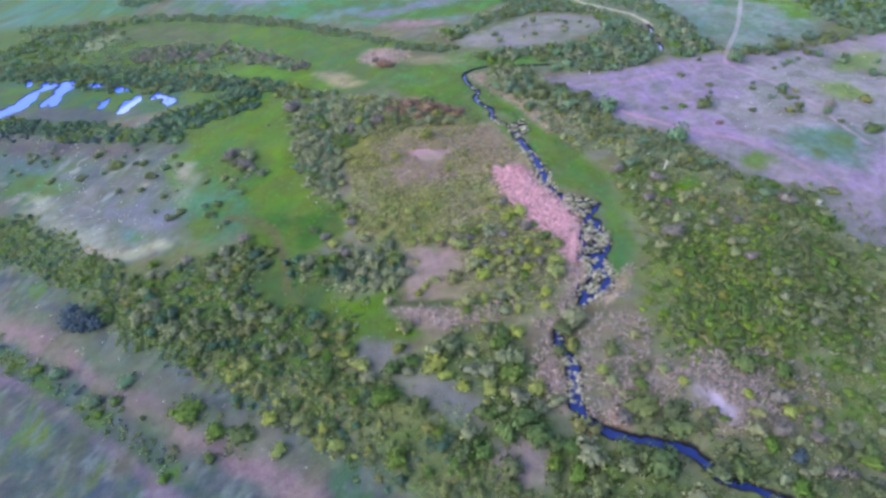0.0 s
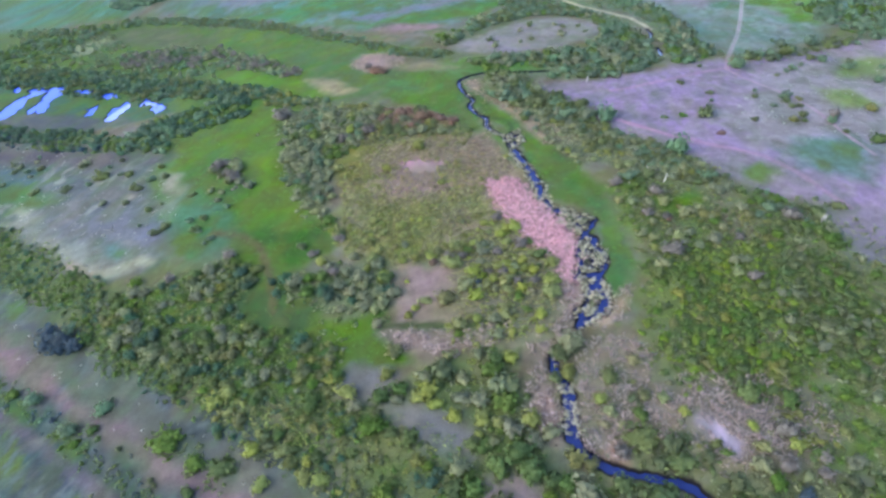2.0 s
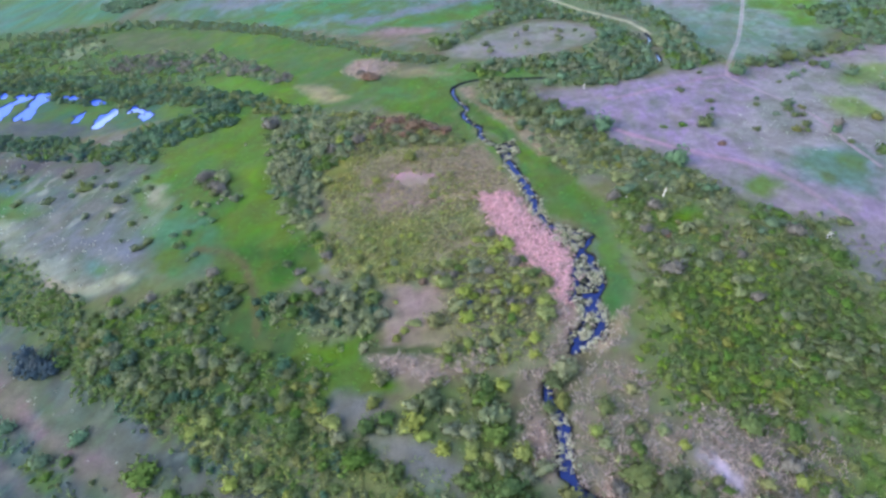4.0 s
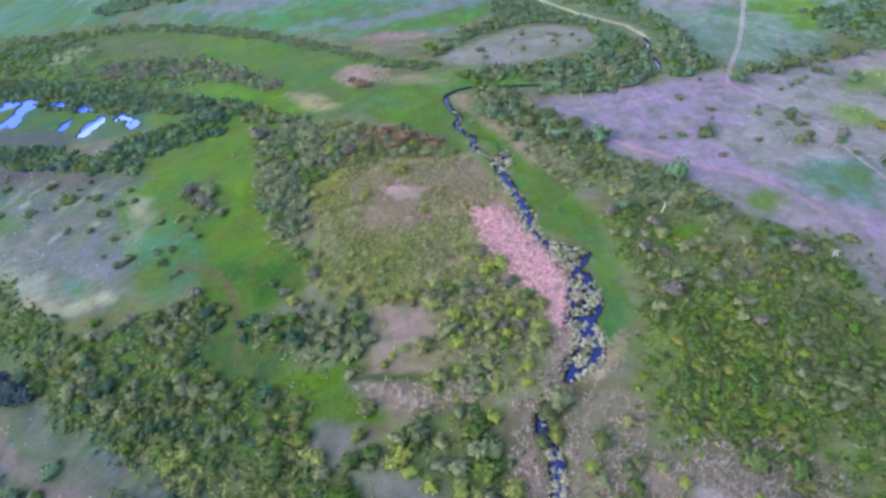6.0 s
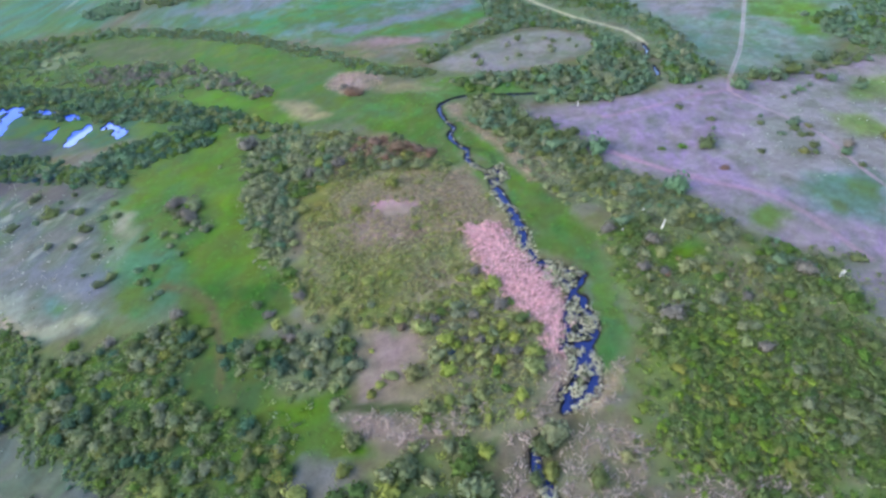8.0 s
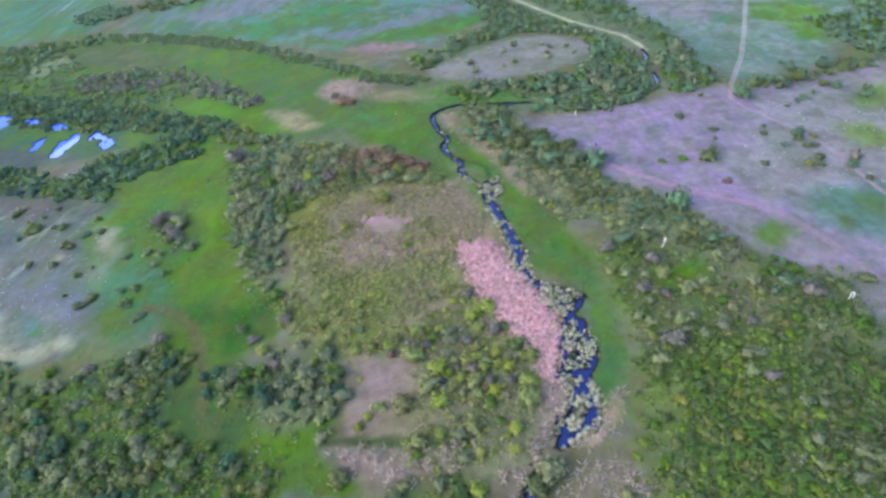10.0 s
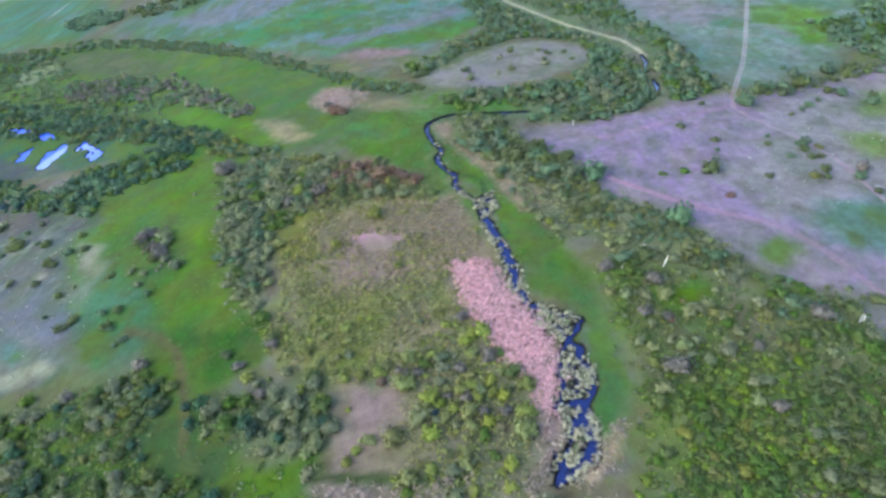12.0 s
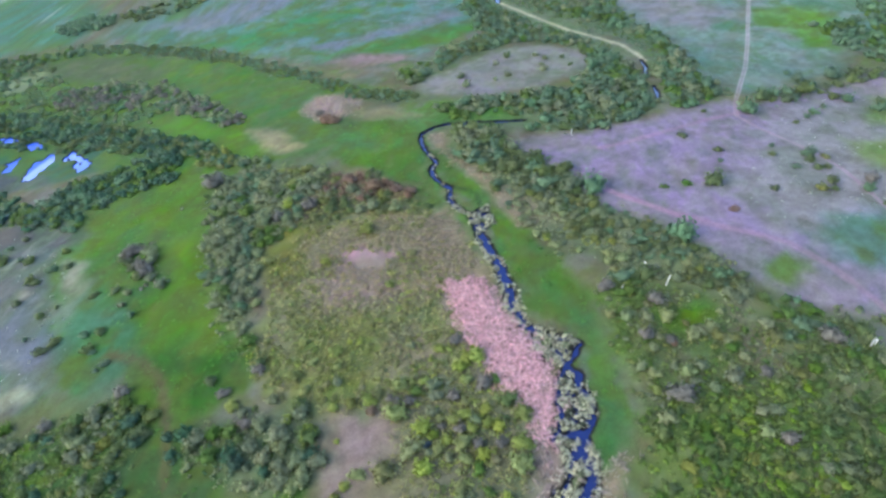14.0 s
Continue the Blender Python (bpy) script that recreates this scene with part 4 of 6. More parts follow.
def thicket(name, kinds, gap, lo, hi, fill, pts):
    """Scatters plants through an outline, on a shaken lattice with gaps."""
    p, kinds = np.array(pts), kinds.split()
    x, y = np.meshgrid(np.arange(p[:, 0].min() - 3, p[:, 0].max() + 3, gap), np.arange(p[:, 1].min() - 3, p[:, 1].max() + 3, gap))
    x, y = x.ravel(), y.ravel()
    g = np.random.default_rng(len(PLACED) + 11)
    x, y = x + gap * 0.9 * (g.random(len(x)) - 0.5), y + gap * 0.9 * (g.random(len(x)) - 0.5)
    d = inside(x, y, pts) + 5.0 * (fractal(x, y, 7, 8) - 0.5)
    chance = fill * step(d + 0.3, 1.6) * (0.55 + 0.6 * step(fractal(x, y, 11, 9) - 0.45, 0.1))
    keep = (g.random(len(x)) < chance) & (wet(x, y) < -1.0) & (open_land(x, y) < 0)
    x, y = x[keep], y[keep]
    room = np.min(np.hypot(x[:, None] - STAND[:, 0], y[:, None] - STAND[:, 1]) - STAND[:, 2], axis=1) > 0.45 * lo
    x, y = x[room], y[room]
    patchy = grain(x, y, 9, 12)
    pick = ((patchy * 1.6 + 0.3 * g.random(len(x))) * len(kinds)).astype(int) % len(kinds)
    size = lo + (hi - lo) * g.random(len(x)) ** 1.3
    # only low growth on the banks of the far river
    south = beside(x, y - 9.0, [(a, b, 8.0) for a, b, w in PATH_FAR_SAND])
    size *= 1.0 - 0.6 * step(np.maximum(south, beside(x, y, [(a, b, 6.0) for a, b, w in PATH_FAR_SAND])), 3.0)
    PLACED.append((name, kinds, x, y, pick, size))
    THICKET_OUTLINES.append((name, pts))
    if name not in BARE_FLOOR:
        # low growth between the bushes, and its colour on the ground
        gap = 1.05 if p[:, 1].min() < 150 else 2.0
        x, y = np.meshgrid(np.arange(p[:, 0].min() - 2, p[:, 0].max() + 2, gap), np.arange(p[:, 1].min() - 2, p[:, 1].max() + 2, gap))
        x, y = x.ravel() + gap * (g.random(x.size) - 0.5), y.ravel() + gap * (g.random(x.size) - 0.5)
        d = inside(x, y, pts) + 5.0 * (fractal(x, y, 7, 8) - 0.5)
        keep = (g.random(len(x)) < 0.6 * step(d, 2.5)) & (wet(x, y) < -0.6) & (y < 190) & (open_land(x, y) < 0.5)
        x, y = x[keep], y[keep]
        pick = ((grain(x, y, 9, 12) * 1.6 + 0.3 * g.random(len(x))) * len(kinds)).astype(int) % len(kinds)
        LOW.append((kinds, x, y, pick, 0.42 + 0.5 * g.random(len(x)) ** 1.5))
        rgb = np.mean([KIND_RGB[k] for k in kinds], 0)
        GROVES.append((name, lin(rgb * 0.92 + (10, 10, 6)), 3.5, 4.0, pts))


thicket("willow_strip", "willow grey leaf grey deep grey", 1.9, 0.8, 1.6, 0.88, [(-42.5, 178), (-28.2, 186.1), (-15, 167), (-18, 151.7), (-25.5, 140.5), (-22, 119), (-23.7, 117.2), (-30.2, 127.7), (-38.5, 153.5)])
thicket("olive_scrub", "olive pale olive lime olive", 1.8, 0.4, 0.95, 0.5, [(-19.6, 124.8), (-10.2, 117.4), (5, 118.6), (16.3, 121.7), (20.4, 102.2), (24.8, 94), (3.7, 97.2), (-9.5, 101), (-18.9, 107.6), (-23, 116)])
thicket("lime_scrub", "lime lime lime grey lime leaf", 2.3, 0.8, 1.6, 0.8, [(4.3, 105.9), (14.2, 106.1), (21, 100.1), (24.8, 94), (23.7, 87.6), (19.3, 75.5), (2.4, 78.3), (1.3, 87.3), (3.6, 95.2)])
thicket("lime_scrub_south", "lime pale olive", 2.2, 0.6, 1.2, 0.45, [(1.4, 92.4), (11.8, 97.1), (25.1, 90.7), (20.9, 78.9), (13.3, 74.7), (11.5, 82.2)])
thicket("rust_scrub", "rust rust dull", 2.0, 0.8, 1.3, 0.9, [(-8.4, 171.8), (0.6, 171.9), (12.2, 159), (12.2, 154.7), (0.4, 160.4), (-8.2, 166.3)])
thicket("rust_scrub_low", "rust dull olive grey", 2.2, 0.7, 1.4, 0.7, [(-15.6, 169), (-8.2, 166.3), (12.5, 154.2), (12.7, 149.6), (-1.1, 152), (-14.5, 151.9)])
thicket("wood_island", "grey willow leaf grey teal", 2.4, 0.9, 1.7, 0.85, [(-36.2, 101.7), (-24.6, 104.2), (-10.4, 100.5), (-8.4, 91.3), (-12.2, 87.3), (-22.9, 89.8), (-30.5, 95)])
thicket("wood_west", "dull teal grey dull leaf grey olive", 2, 0.8, 1.6, 0.88, [(-78.3, 108.5), (-60.1, 108.6), (-47, 112.6), (-38.9, 102.5), (-43.5, 98.4), (-34.7, 87.2), (-21, 83.3), (-20.8, 72.4), (-26.8, 72.4), (-40.4, 76.6), (-54.9, 85.5), (-71.6, 96.1)])
thicket("wood_west_edge", "leaf dull leaf teal leaf", 1.6, 0.5, 1, 0.85, [(-165.3, 167.8), (-117.5, 149), (-80.5, 115), (-71.6, 96.1), (-54.5, 84), (-40.4, 76.6), (-44.2, 72.4), (-57.3, 80.5), (-72.7, 91.7), (-84.8, 106.8), (-104.2, 121), (-154.3, 150.2)])
thicket("scrub_sw", "leaf dull leaf dull olive leaf teal", 1.7, 0.5, 1.2, 0.85, [(-53.5, 79.7), (-40.4, 76.6), (-26.8, 72.4), (-8.1, 63.9), (2.5, 54.5), (3.7, 50.5), (8.7, 41), (-8, 43.5), (-26, 57.6), (-39, 66.6)])
thicket("wood_south", "grey willow lime leaf", 2.9, 1.2, 2, 0.6, [(-18.2, 65.8), (-26.8, 72.4), (-20.8, 72.4), (-7.6, 69.7), (-5.1, 74.3), (7.9, 74.4), (13, 65.8), (10.2, 53.2), (5.4, 60.3), (3.7, 61.7), (-5.8, 66.9), (-9.7, 70.1)])
thicket("wood_south_low", "leaf dull leaf willow dull", 3, 1.2, 2.4, 0.8, [(1.6, 61), (10.1, 59.5), (11.1, 51.1), (14.1, 48.8), (24.7, 48.1), (32.2, 42.5), (40.3, 41.4), (46.1, 38), (47.9, 30.5), (7.6, 36.3), (2.4, 43.6), (-10.7, 54.8), (-6.8, 56.1), (1.6, 54.7)])
thicket("wood_se", "grey dull leaf dull lilac", 2.6, 0.9, 1.7, 0.75, [(41.1, 48.5), (49.5, 47.3), (61.3, 42.1), (68.6, 36.7), (55, 29.6), (42.1, 31.3), (39.9, 40.6), (34.5, 45.7), (25.5, 47.9), (23.9, 51), (28.5, 56.4), (37.1, 52)])
thicket("lime_east", "fresh fresh leaf fresh leaf", 1.3, 0.5, 1.1, 0.9, [(39.9, 84.7), (42.3, 88.9), (47.5, 92.9), (55.5, 96.3), (68.6, 91.3), (65.6, 75.6), (61, 63.2), (38.1, 60.6), (34.4, 70.3)])
thicket("lime_east_more", "dull leaf dull leaf", 1.7, 0.7, 1.3, 0.88, [(66.6, 89.6), (78.7, 87.7), (84.3, 77.7), (67.2, 56.6), (61, 63.2), (64.8, 75.7)])
thicket("scrub_east", "olive leaf willow dull olive leaf grey", 2, 0.6, 1.4, 0.65, [(41.8, 105.2), (43.2, 115.7), (48.6, 122.1), (61.8, 111.9), (66.9, 105.5), (74.8, 101.6), (85.6, 97.5), (93.9, 91.7), (84.3, 77.7), (78.7, 87.7), (66.6, 89.6), (53, 93), (46, 89.2), (41.2, 88.1), (43.2, 95.8)])
thicket("scrub_east_dense", "dull leaf deep", 2.2, 0.9, 1.7, 0.9, [(69.5, 110.5), (76.7, 106.5), (83, 103.4), (90.4, 99.7), (97.3, 93.4), (86.9, 80.8), (79.3, 88.6), (75.6, 92.3), (71.3, 97.5), (70.9, 103.6)])
thicket("belt_east", "grey deep dull olive grey willow", 1.7, 0.7, 1.4, 0.85, [(28.6, 162.2), (36.3, 165.3), (47, 152), (53.4, 139.3), (61.1, 133.6), (67.5, 124), (71.6, 112.3), (66.9, 105.5), (61.8, 111.9), (48.6, 122.1), (44.9, 128), (38.9, 129.4), (34.8, 139.7), (31.9, 150.1)])
thicket("belt_east_trees", "dull grey deep dull", 2.1, 1.1, 2.6, 0.85, [(24.6, 186.3), (36, 179.1), (38.4, 172), (48.3, 156.6), (47.6, 149.5), (40.6, 147.8), (34.4, 155.9), (26.3, 165.6), (22.5, 174.9)])
thicket("wood_far_ring", "deep deep leaf grey deep dull", 2, 0.8, 2.2, 0.9, [(10.6, 232.6), (28.2, 251), (47.3, 264.6), (41.8, 305.9), (60.7, 342.3), (86.7, 333.3), (81.5, 275.1), (87.1, 249.5), (87.9, 215.4), (83.6, 193.2), (83.9, 185.8), (73.2, 175), (53.2, 174.2), (39.6, 181.3), (32.3, 184.7), (21.3, 201), (30.1, 202.6), (43.4, 200.3), (60.6, 200.6), (73.9, 215.1), (76.9, 230.8), (67.7, 248.6), (51.4, 250.9), (35, 239.2), (15.8, 220.9)])
thicket("wood_far_east", "deep grey deep leaf", 2, 0.8, 2.2, 0.9, [(86.7, 333.3), (101.3, 308.8), (106.5, 273.3), (108.2, 243.5), (104.1, 209.9), (102.2, 192.4), (106.3, 186.1), (86.5, 180.6), (85.1, 187.9), (90.3, 205.3), (93.3, 237.5), (83.9, 267.5), (71.8, 293)])
thicket("hedge_far", "deep dull deep dull", 1.5, 0.5, 1.1, 0.85, [(-145.9, 360.8), (-96.8, 333.1), (-56.1, 295.6), (-25.7, 259.9), (-1.1, 225.9), (17.1, 213.8), (16.7, 208), (-1, 216), (-27.1, 252.6), (-59.7, 287.7), (-100.2, 324.6), (-140.6, 346.4)])
thicket("wood_far_nw", "deep leaf deep", 2.8, 0.9, 2, 0.6, [(-220.1, 329.8), (-198.6, 358.5), (-165, 363.8), (-138.6, 357.2), (-142.4, 343.4), (-166.7, 340.1), (-172, 315.7), (-193.4, 285.1)])
thicket("wood_far_nw_clump", "deep deep", 2.6, 1.4, 2.4, 0.9, [(-181.5, 404.1), (-170, 418), (-144.1, 401.7), (-146.5, 389.4), (-165.8, 381.1)])
thicket("hedge_nw_far", "deep dull", 4.0, 1.5, 2.6, 0.6, [(-149.8, 408.9), (-109.5, 423.7), (-84.1, 420.8), (-94.5, 402.3), (-122.5, 384)])
thicket("wood_pond", "teal deep teal dull", 1.9, 0.8, 1.7, 0.92, [(-223.2, 312.8), (-158, 286.9), (-111.5, 259.6), (-68.6, 223.7), (-39.9, 196.5), (-32.8, 184.2), (-52.7, 199.8), (-68.5, 210.6), (-96.6, 228.1), (-205.1, 284.5)])
thicket("pond_belt", "teal leaf teal deep", 2, 0.9, 1.9, 0.9, [(-99.9, 185.1), (-91.5, 202), (-77.9, 205.3), (-65, 211.5), (-53.2, 201.8), (-56.7, 188.5), (-69.1, 185.2), (-80.3, 175.2)])
thicket("pond_belt_low", "teal leaf teal", 1.9, 0.7, 1.5, 0.88, [(-202.8, 247.8), (-153.6, 226), (-121, 212.2), (-100.1, 192.4), (-96.5, 182), (-147.1, 212), (-191.6, 228.7)])
thicket("grey_line", "grey lilac deep", 2.1, 0.9, 1.8, 0.75, [(-140.6, 297.6), (-112, 294.8), (-86, 283.1), (-55.1, 242.5), (-38.3, 217.9), (-45.8, 217.6), (-78.2, 255.2), (-127.5, 277.3)])
thicket("scrub_nw", "deep dull deep grey", 2.4, 0.6, 1.4, 0.5, [(-233.9, 378.9), (-172.9, 354.1), (-126.4, 293.4), (-76.5, 257), (-77.2, 238.3), (-158, 286.9), (-189.3, 299.4)])
thicket("scrub_north_small", "grey dull olive willow", 2.1, 0.8, 1.7, 0.8, [(-56.9, 209.2), (-33.6, 189.3), (-13.3, 179.4), (-6.8, 168.5), (-15.4, 165), (-32.8, 184.2), (-51.8, 195.9)])
thicket("olive_thin", "pale olive olive pale lime", 2, 0.3, 0.8, 0.4, [(-21, 138.3), (-13.8, 151.7), (-1.1, 152), (12.7, 149.6), (21.8, 128.3), (16.3, 121.7), (5, 117.2), (-10.1, 116.1), (-20.6, 123.6)])
thicket("meadow_clump", "lilac grey dull", 2.4, 1.2, 2.0, 0.9, [(-59.5, 153.6), (-57.2, 160.2), (-48.4, 148.8), (-46, 142.4), (-50.8, 143)])
thicket("road_trees", "deep dull", 2.8, 1, 2.2, 0.7, [(104.5, 181.3), (121.9, 185.5), (140.2, 192.5), (154.9, 192.2), (179, 194.2), (173.8, 187.8), (150.9, 186.5), (138.4, 187.2), (119.2, 181.1), (105.3, 176.7)])
thicket("wood_far_ne", "deep leaf deep", 2.4, 1, 2.2, 0.75, [(155.3, 228.1), (166.3, 226.8), (184.5, 241.8), (195.7, 249.3), (214.3, 237.5), (173.8, 187.8), (156.1, 193.8), (153.1, 206.8)])
thicket("clearing_bushes", "dull grey", 4.5, 1.0, 2.0, 0.28, [(20.8, 214.6), (35.8, 230.6), (63.6, 240.4), (72, 227.4), (64.7, 215.4), (37.8, 207.7)])
thicket("field_bushes", "dull deep olive", 7, 0.8, 1.6, 0.22, [(107.1, 166.2), (146.2, 179.9), (157.5, 167.9), (124.6, 128.4), (100.8, 134), (97.7, 145.7)])
thicket("west_dark", "blue dull deep", 2.4, 0.5, 1.3, 0.7, [(-183, 232.2), (-144, 216.7), (-99.1, 191.3), (-96.5, 185), (-138.4, 204.5), (-174.8, 217.6)])
thicket("west_bushes", "deep dull grey", 5, 0.7, 1.5, 0.32, [(-183.3, 214.4), (-103.9, 180), (-71.3, 154.1), (-49.4, 136.8), (-46.7, 110.4), (-62.2, 117.3), (-94.6, 154.9), (-171.5, 194.2)])
thicket("ditch_bushes", "leaf dull deep blue", 2.4, 0.4, 1.1, 0.4, [(-114.9, 108.9), (-89.7, 88.8), (-75.5, 78.4), (-61.5, 66.8), (-48.7, 57.4), (-51.7, 57.5), (-67.8, 69.3), (-83.6, 80.3), (-108.3, 96.8)])
thicket("road_bushes", "leaf dull", 3, 0.6, 1.2, 0.4, [(-54.1, 72.1), (-50.6, 71.4), (-42.6, 62.9), (-38.6, 63.1), (-37, 58.6), (-41.9, 58.6), (-49.1, 64.2)])
thicket("scrub_se_edge", "olive leaf dull grey leaf leaf", 1.8, 0.6, 1.3, 0.78, [(38.1, 74.3), (54.3, 88.7), (65.6, 78.7), (80.6, 70.7), (92, 63.9), (69.5, 35.7), (61.3, 42.1), (52.2, 48.8), (50.4, 54.2), (49.4, 59.8), (38.7, 65)])
thicket("dry_scrub_south", "dull olive willow pale", 2.7, 0.6, 1.4, 0.5, [(26.6, 72.2), (35.7, 68), (39.2, 59.1), (48.2, 55.5), (37.1, 52), (28.5, 56.4), (21.2, 57.6)])
thicket("bare_scrub", "lime olive pale", 3.0, 0.6, 1.7, 0.55, [(-4.7, 98.6), (5.9, 94.9), (11.8, 79.4), (5.7, 76.3), (-5.4, 80.4)])
thicket("lime_edge_sw", "lime olive lime", 2.1, 0.8, 1.6, 0.8, [(-47.5, 77.8), (-41.5, 77.7), (-32.8, 68.4), (-23.3, 58.1), (-19.5, 53.8), (-24.9, 54.7), (-33.9, 64.4), (-41.4, 70.7)])
thicket("meadow_west_bushes", "dull grey", 6, 0.6, 1.4, 0.22, [(-69.7, 177.1), (-52.8, 193.1), (-25.5, 117.9), (-25.1, 101.3), (-38.7, 108.8)])

WILD = (((90, 100, 104), 7, 0.6, 0.53), ((110, 114, 120), 6, 0.5, 0.56), ((88, 122, 92), 5, 0.5, 0.57), ((80, 122, 102), 5, 0.5, 0.57), ((172, 180, 164), 3.4, 0.65, 0.6), ((78, 92, 88), 3.0, 0.5, 0.6), ((84, 110, 74), 5, 0.5, 0.6))
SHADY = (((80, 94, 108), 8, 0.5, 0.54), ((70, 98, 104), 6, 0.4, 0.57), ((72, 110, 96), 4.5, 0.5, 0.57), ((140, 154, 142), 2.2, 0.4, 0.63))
FIELD = (((184, 158, 176), 6, 0.3, 0.58), ((150, 142, 152), 9, 0.35, 0.57), ((158, 136, 172), 12, 0.3, 0.56), ((186, 180, 178), 2.5, 0.25, 0.64), ((134, 130, 124), 2.2, 0.4, 0.62), ((140, 148, 120), 4, 0.3, 0.62))
FALLOW = (((126, 130, 148), 12, 0.3, 0.56), ((76, 142, 118), 14, 0.45, 0.53), ((84, 144, 100), 10, 0.3, 0.56), ((150, 160, 148), 6, 0.25, 0.6))
MEADOW = (((108, 134, 38), 7, 0.55, 0.55), ((74, 122, 70), 9, 0.5, 0.55), ((112, 120, 62), 4, 0.4, 0.6))
RANK = (((156, 136, 116), 6, 0.6, 0.55), ((106, 126, 54), 5, 0.6, 0.55), ((172, 150, 138), 3, 0.45, 0.6))
BRUSH = (((84, 124, 44), 7, 0.6, 0.55), ((144, 130, 104), 5, 0.55, 0.57), ((92, 104, 60), 4, 0.4, 0.6))
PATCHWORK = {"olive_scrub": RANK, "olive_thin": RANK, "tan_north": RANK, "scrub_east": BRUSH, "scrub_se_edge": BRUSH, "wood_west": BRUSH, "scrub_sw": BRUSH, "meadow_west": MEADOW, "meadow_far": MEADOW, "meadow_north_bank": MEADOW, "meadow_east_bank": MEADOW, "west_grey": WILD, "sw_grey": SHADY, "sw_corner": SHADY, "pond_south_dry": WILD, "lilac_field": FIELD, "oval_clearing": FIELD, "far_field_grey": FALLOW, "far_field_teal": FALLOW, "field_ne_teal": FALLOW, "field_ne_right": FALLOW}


def land_colour(x, y):
    """The colour of the ground's cover at each place."""
    col = np.tile(lin((112, 122, 70)), (len(x), 1))
    for rgb, size, shift in (((140, 130, 100), 11, 21), ((98, 126, 56), 8, 22), ((126, 124, 118), 6, 23), ((120, 108, 80), 5, 24)):
        k = (0.75 * step(fractal(x, y, size, shift) - 0.56, 0.07))[:, None]
        col = col * (1 - k) + lin(rgb) * k
    w1, w2 = fractal(x, y, 9, 1) - 0.5, fractal(x, y, 3, 4) - 0.5
    for name, rgb, soft, warp, pts in GROVES + COVERS:
        p = np.array(pts)
        near = (x > p[:, 0].min() - 12) & (x < p[:, 0].max() + 12) & (y > p[:, 1].min() - 12) & (y < p[:, 1].max() + 12)
        if not near.any():
            continue
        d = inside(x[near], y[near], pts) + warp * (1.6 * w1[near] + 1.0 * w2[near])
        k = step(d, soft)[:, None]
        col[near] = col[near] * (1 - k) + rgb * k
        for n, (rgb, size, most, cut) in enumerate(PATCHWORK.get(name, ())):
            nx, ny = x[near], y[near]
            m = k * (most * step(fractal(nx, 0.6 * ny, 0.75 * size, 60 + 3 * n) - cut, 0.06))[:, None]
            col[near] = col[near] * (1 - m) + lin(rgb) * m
    # worn, lush and stony spots, fewer on lush grass
    lush = np.clip((col[:, 1] / (col[:, 0] + 1e-4) - 1.45) / 0.4, 0, 1)
    for rgb, size, shift, most, cut in (((150, 140, 104), 7, 31, 0.2, 0.58), ((78, 116, 56), 5, 32, 0.3, 0.58), ((150, 152, 136), 3.2, 33, 0.16, 0.62), ((96, 98, 66), 4, 34, 0.28, 0.6)):
        k = (most * (1 - 0.75 * lush) * step(fractal(x, y, size, shift) - cut, 0.06))[:, None]
        col = col * (1 - k) + lin(rgb) * k
    grassy = np.clip((col[:, 1] / (col[:, 0] + 1e-4) - 1.45) / 0.4, 0, 1)
    for rgb, size, shift, most, cut in (((104, 138, 22), 8, 41, 0.5, 0.56), ((66, 112, 44), 10, 42, 0.4, 0.56), ((96, 108, 40), 4, 43, 0.5, 0.58)):
        k = (most * grassy * step(fractal(x, y, size, shift) - cut, 0.07))[:, None]
        col = col * (1 - k) + lin(rgb) * k
    for line, rgb, pale, rut in ((PATH_FAR_SAND, (214, 206, 166), 1.1, 0), (PATH_WEST, (106, 104, 62), 1.0, 0), (PATH_FAR_PALE, (180, 190, 172), 0.8, 0), (ROAD_FIELD, (192, 152, 170), 0.5, 0.12), (ROAD_FIELD_SIDE, (194, 150, 174), 0.4, 0), (ROAD_FIELD_UP, (186, 148, 172), 0.5, 0), (PATH_LOW, (62, 84, 38), 1.0, 0), (STREAM_DITCH, (50, 80, 46), 0.5, 0), (ROAD_FAR, (190, 158, 172), 0.5, 0.6)):
        d = beside(x, y, [(a, b, 0.0) for a, b, w in line])
        worn = 0.6 + 0.8 * fractal(x, y, 9, 27)
        k = np.clip(step(d + (0.42 if line is ROAD_FAR else 0.8) + 0.7 * w2, 0.45) * pale * worn, 0, 1)[:, None]
        if line is ROAD_FAR:
            k *= (1.5 - 0.9 * step(y - 180, 6))[:, None]
        col = col * (1 - k) + lin(rgb) * k
        if rut:
            north = 0.3 + 0.7 * step(y - 186, 6)
            k = (rut * north * step(0.17 - np.abs(-d - 0.42) + 0.15 * w2, 0.13))[:, None]
            col = col * (1 - k) + lin((226, 210, 214)) * k
    return col


def spread(lo, hi, fine_lo, fine_hi, cell):
    """Grid lines: even between the fine ends, widening out to the far ends."""
    mid = np.arange(fine_lo, fine_hi + cell / 2, cell)
    out, left, right = [], [], []
    s, v = cell, fine_hi
    while v < hi:
        s *= 1.25
        v += s
        right.append(v)
    s, v = cell, fine_lo
    while v > lo:
        s *= 1.25
        v -= s
        left.append(v)
    return np.array(left[::-1] + list(mid) + right)


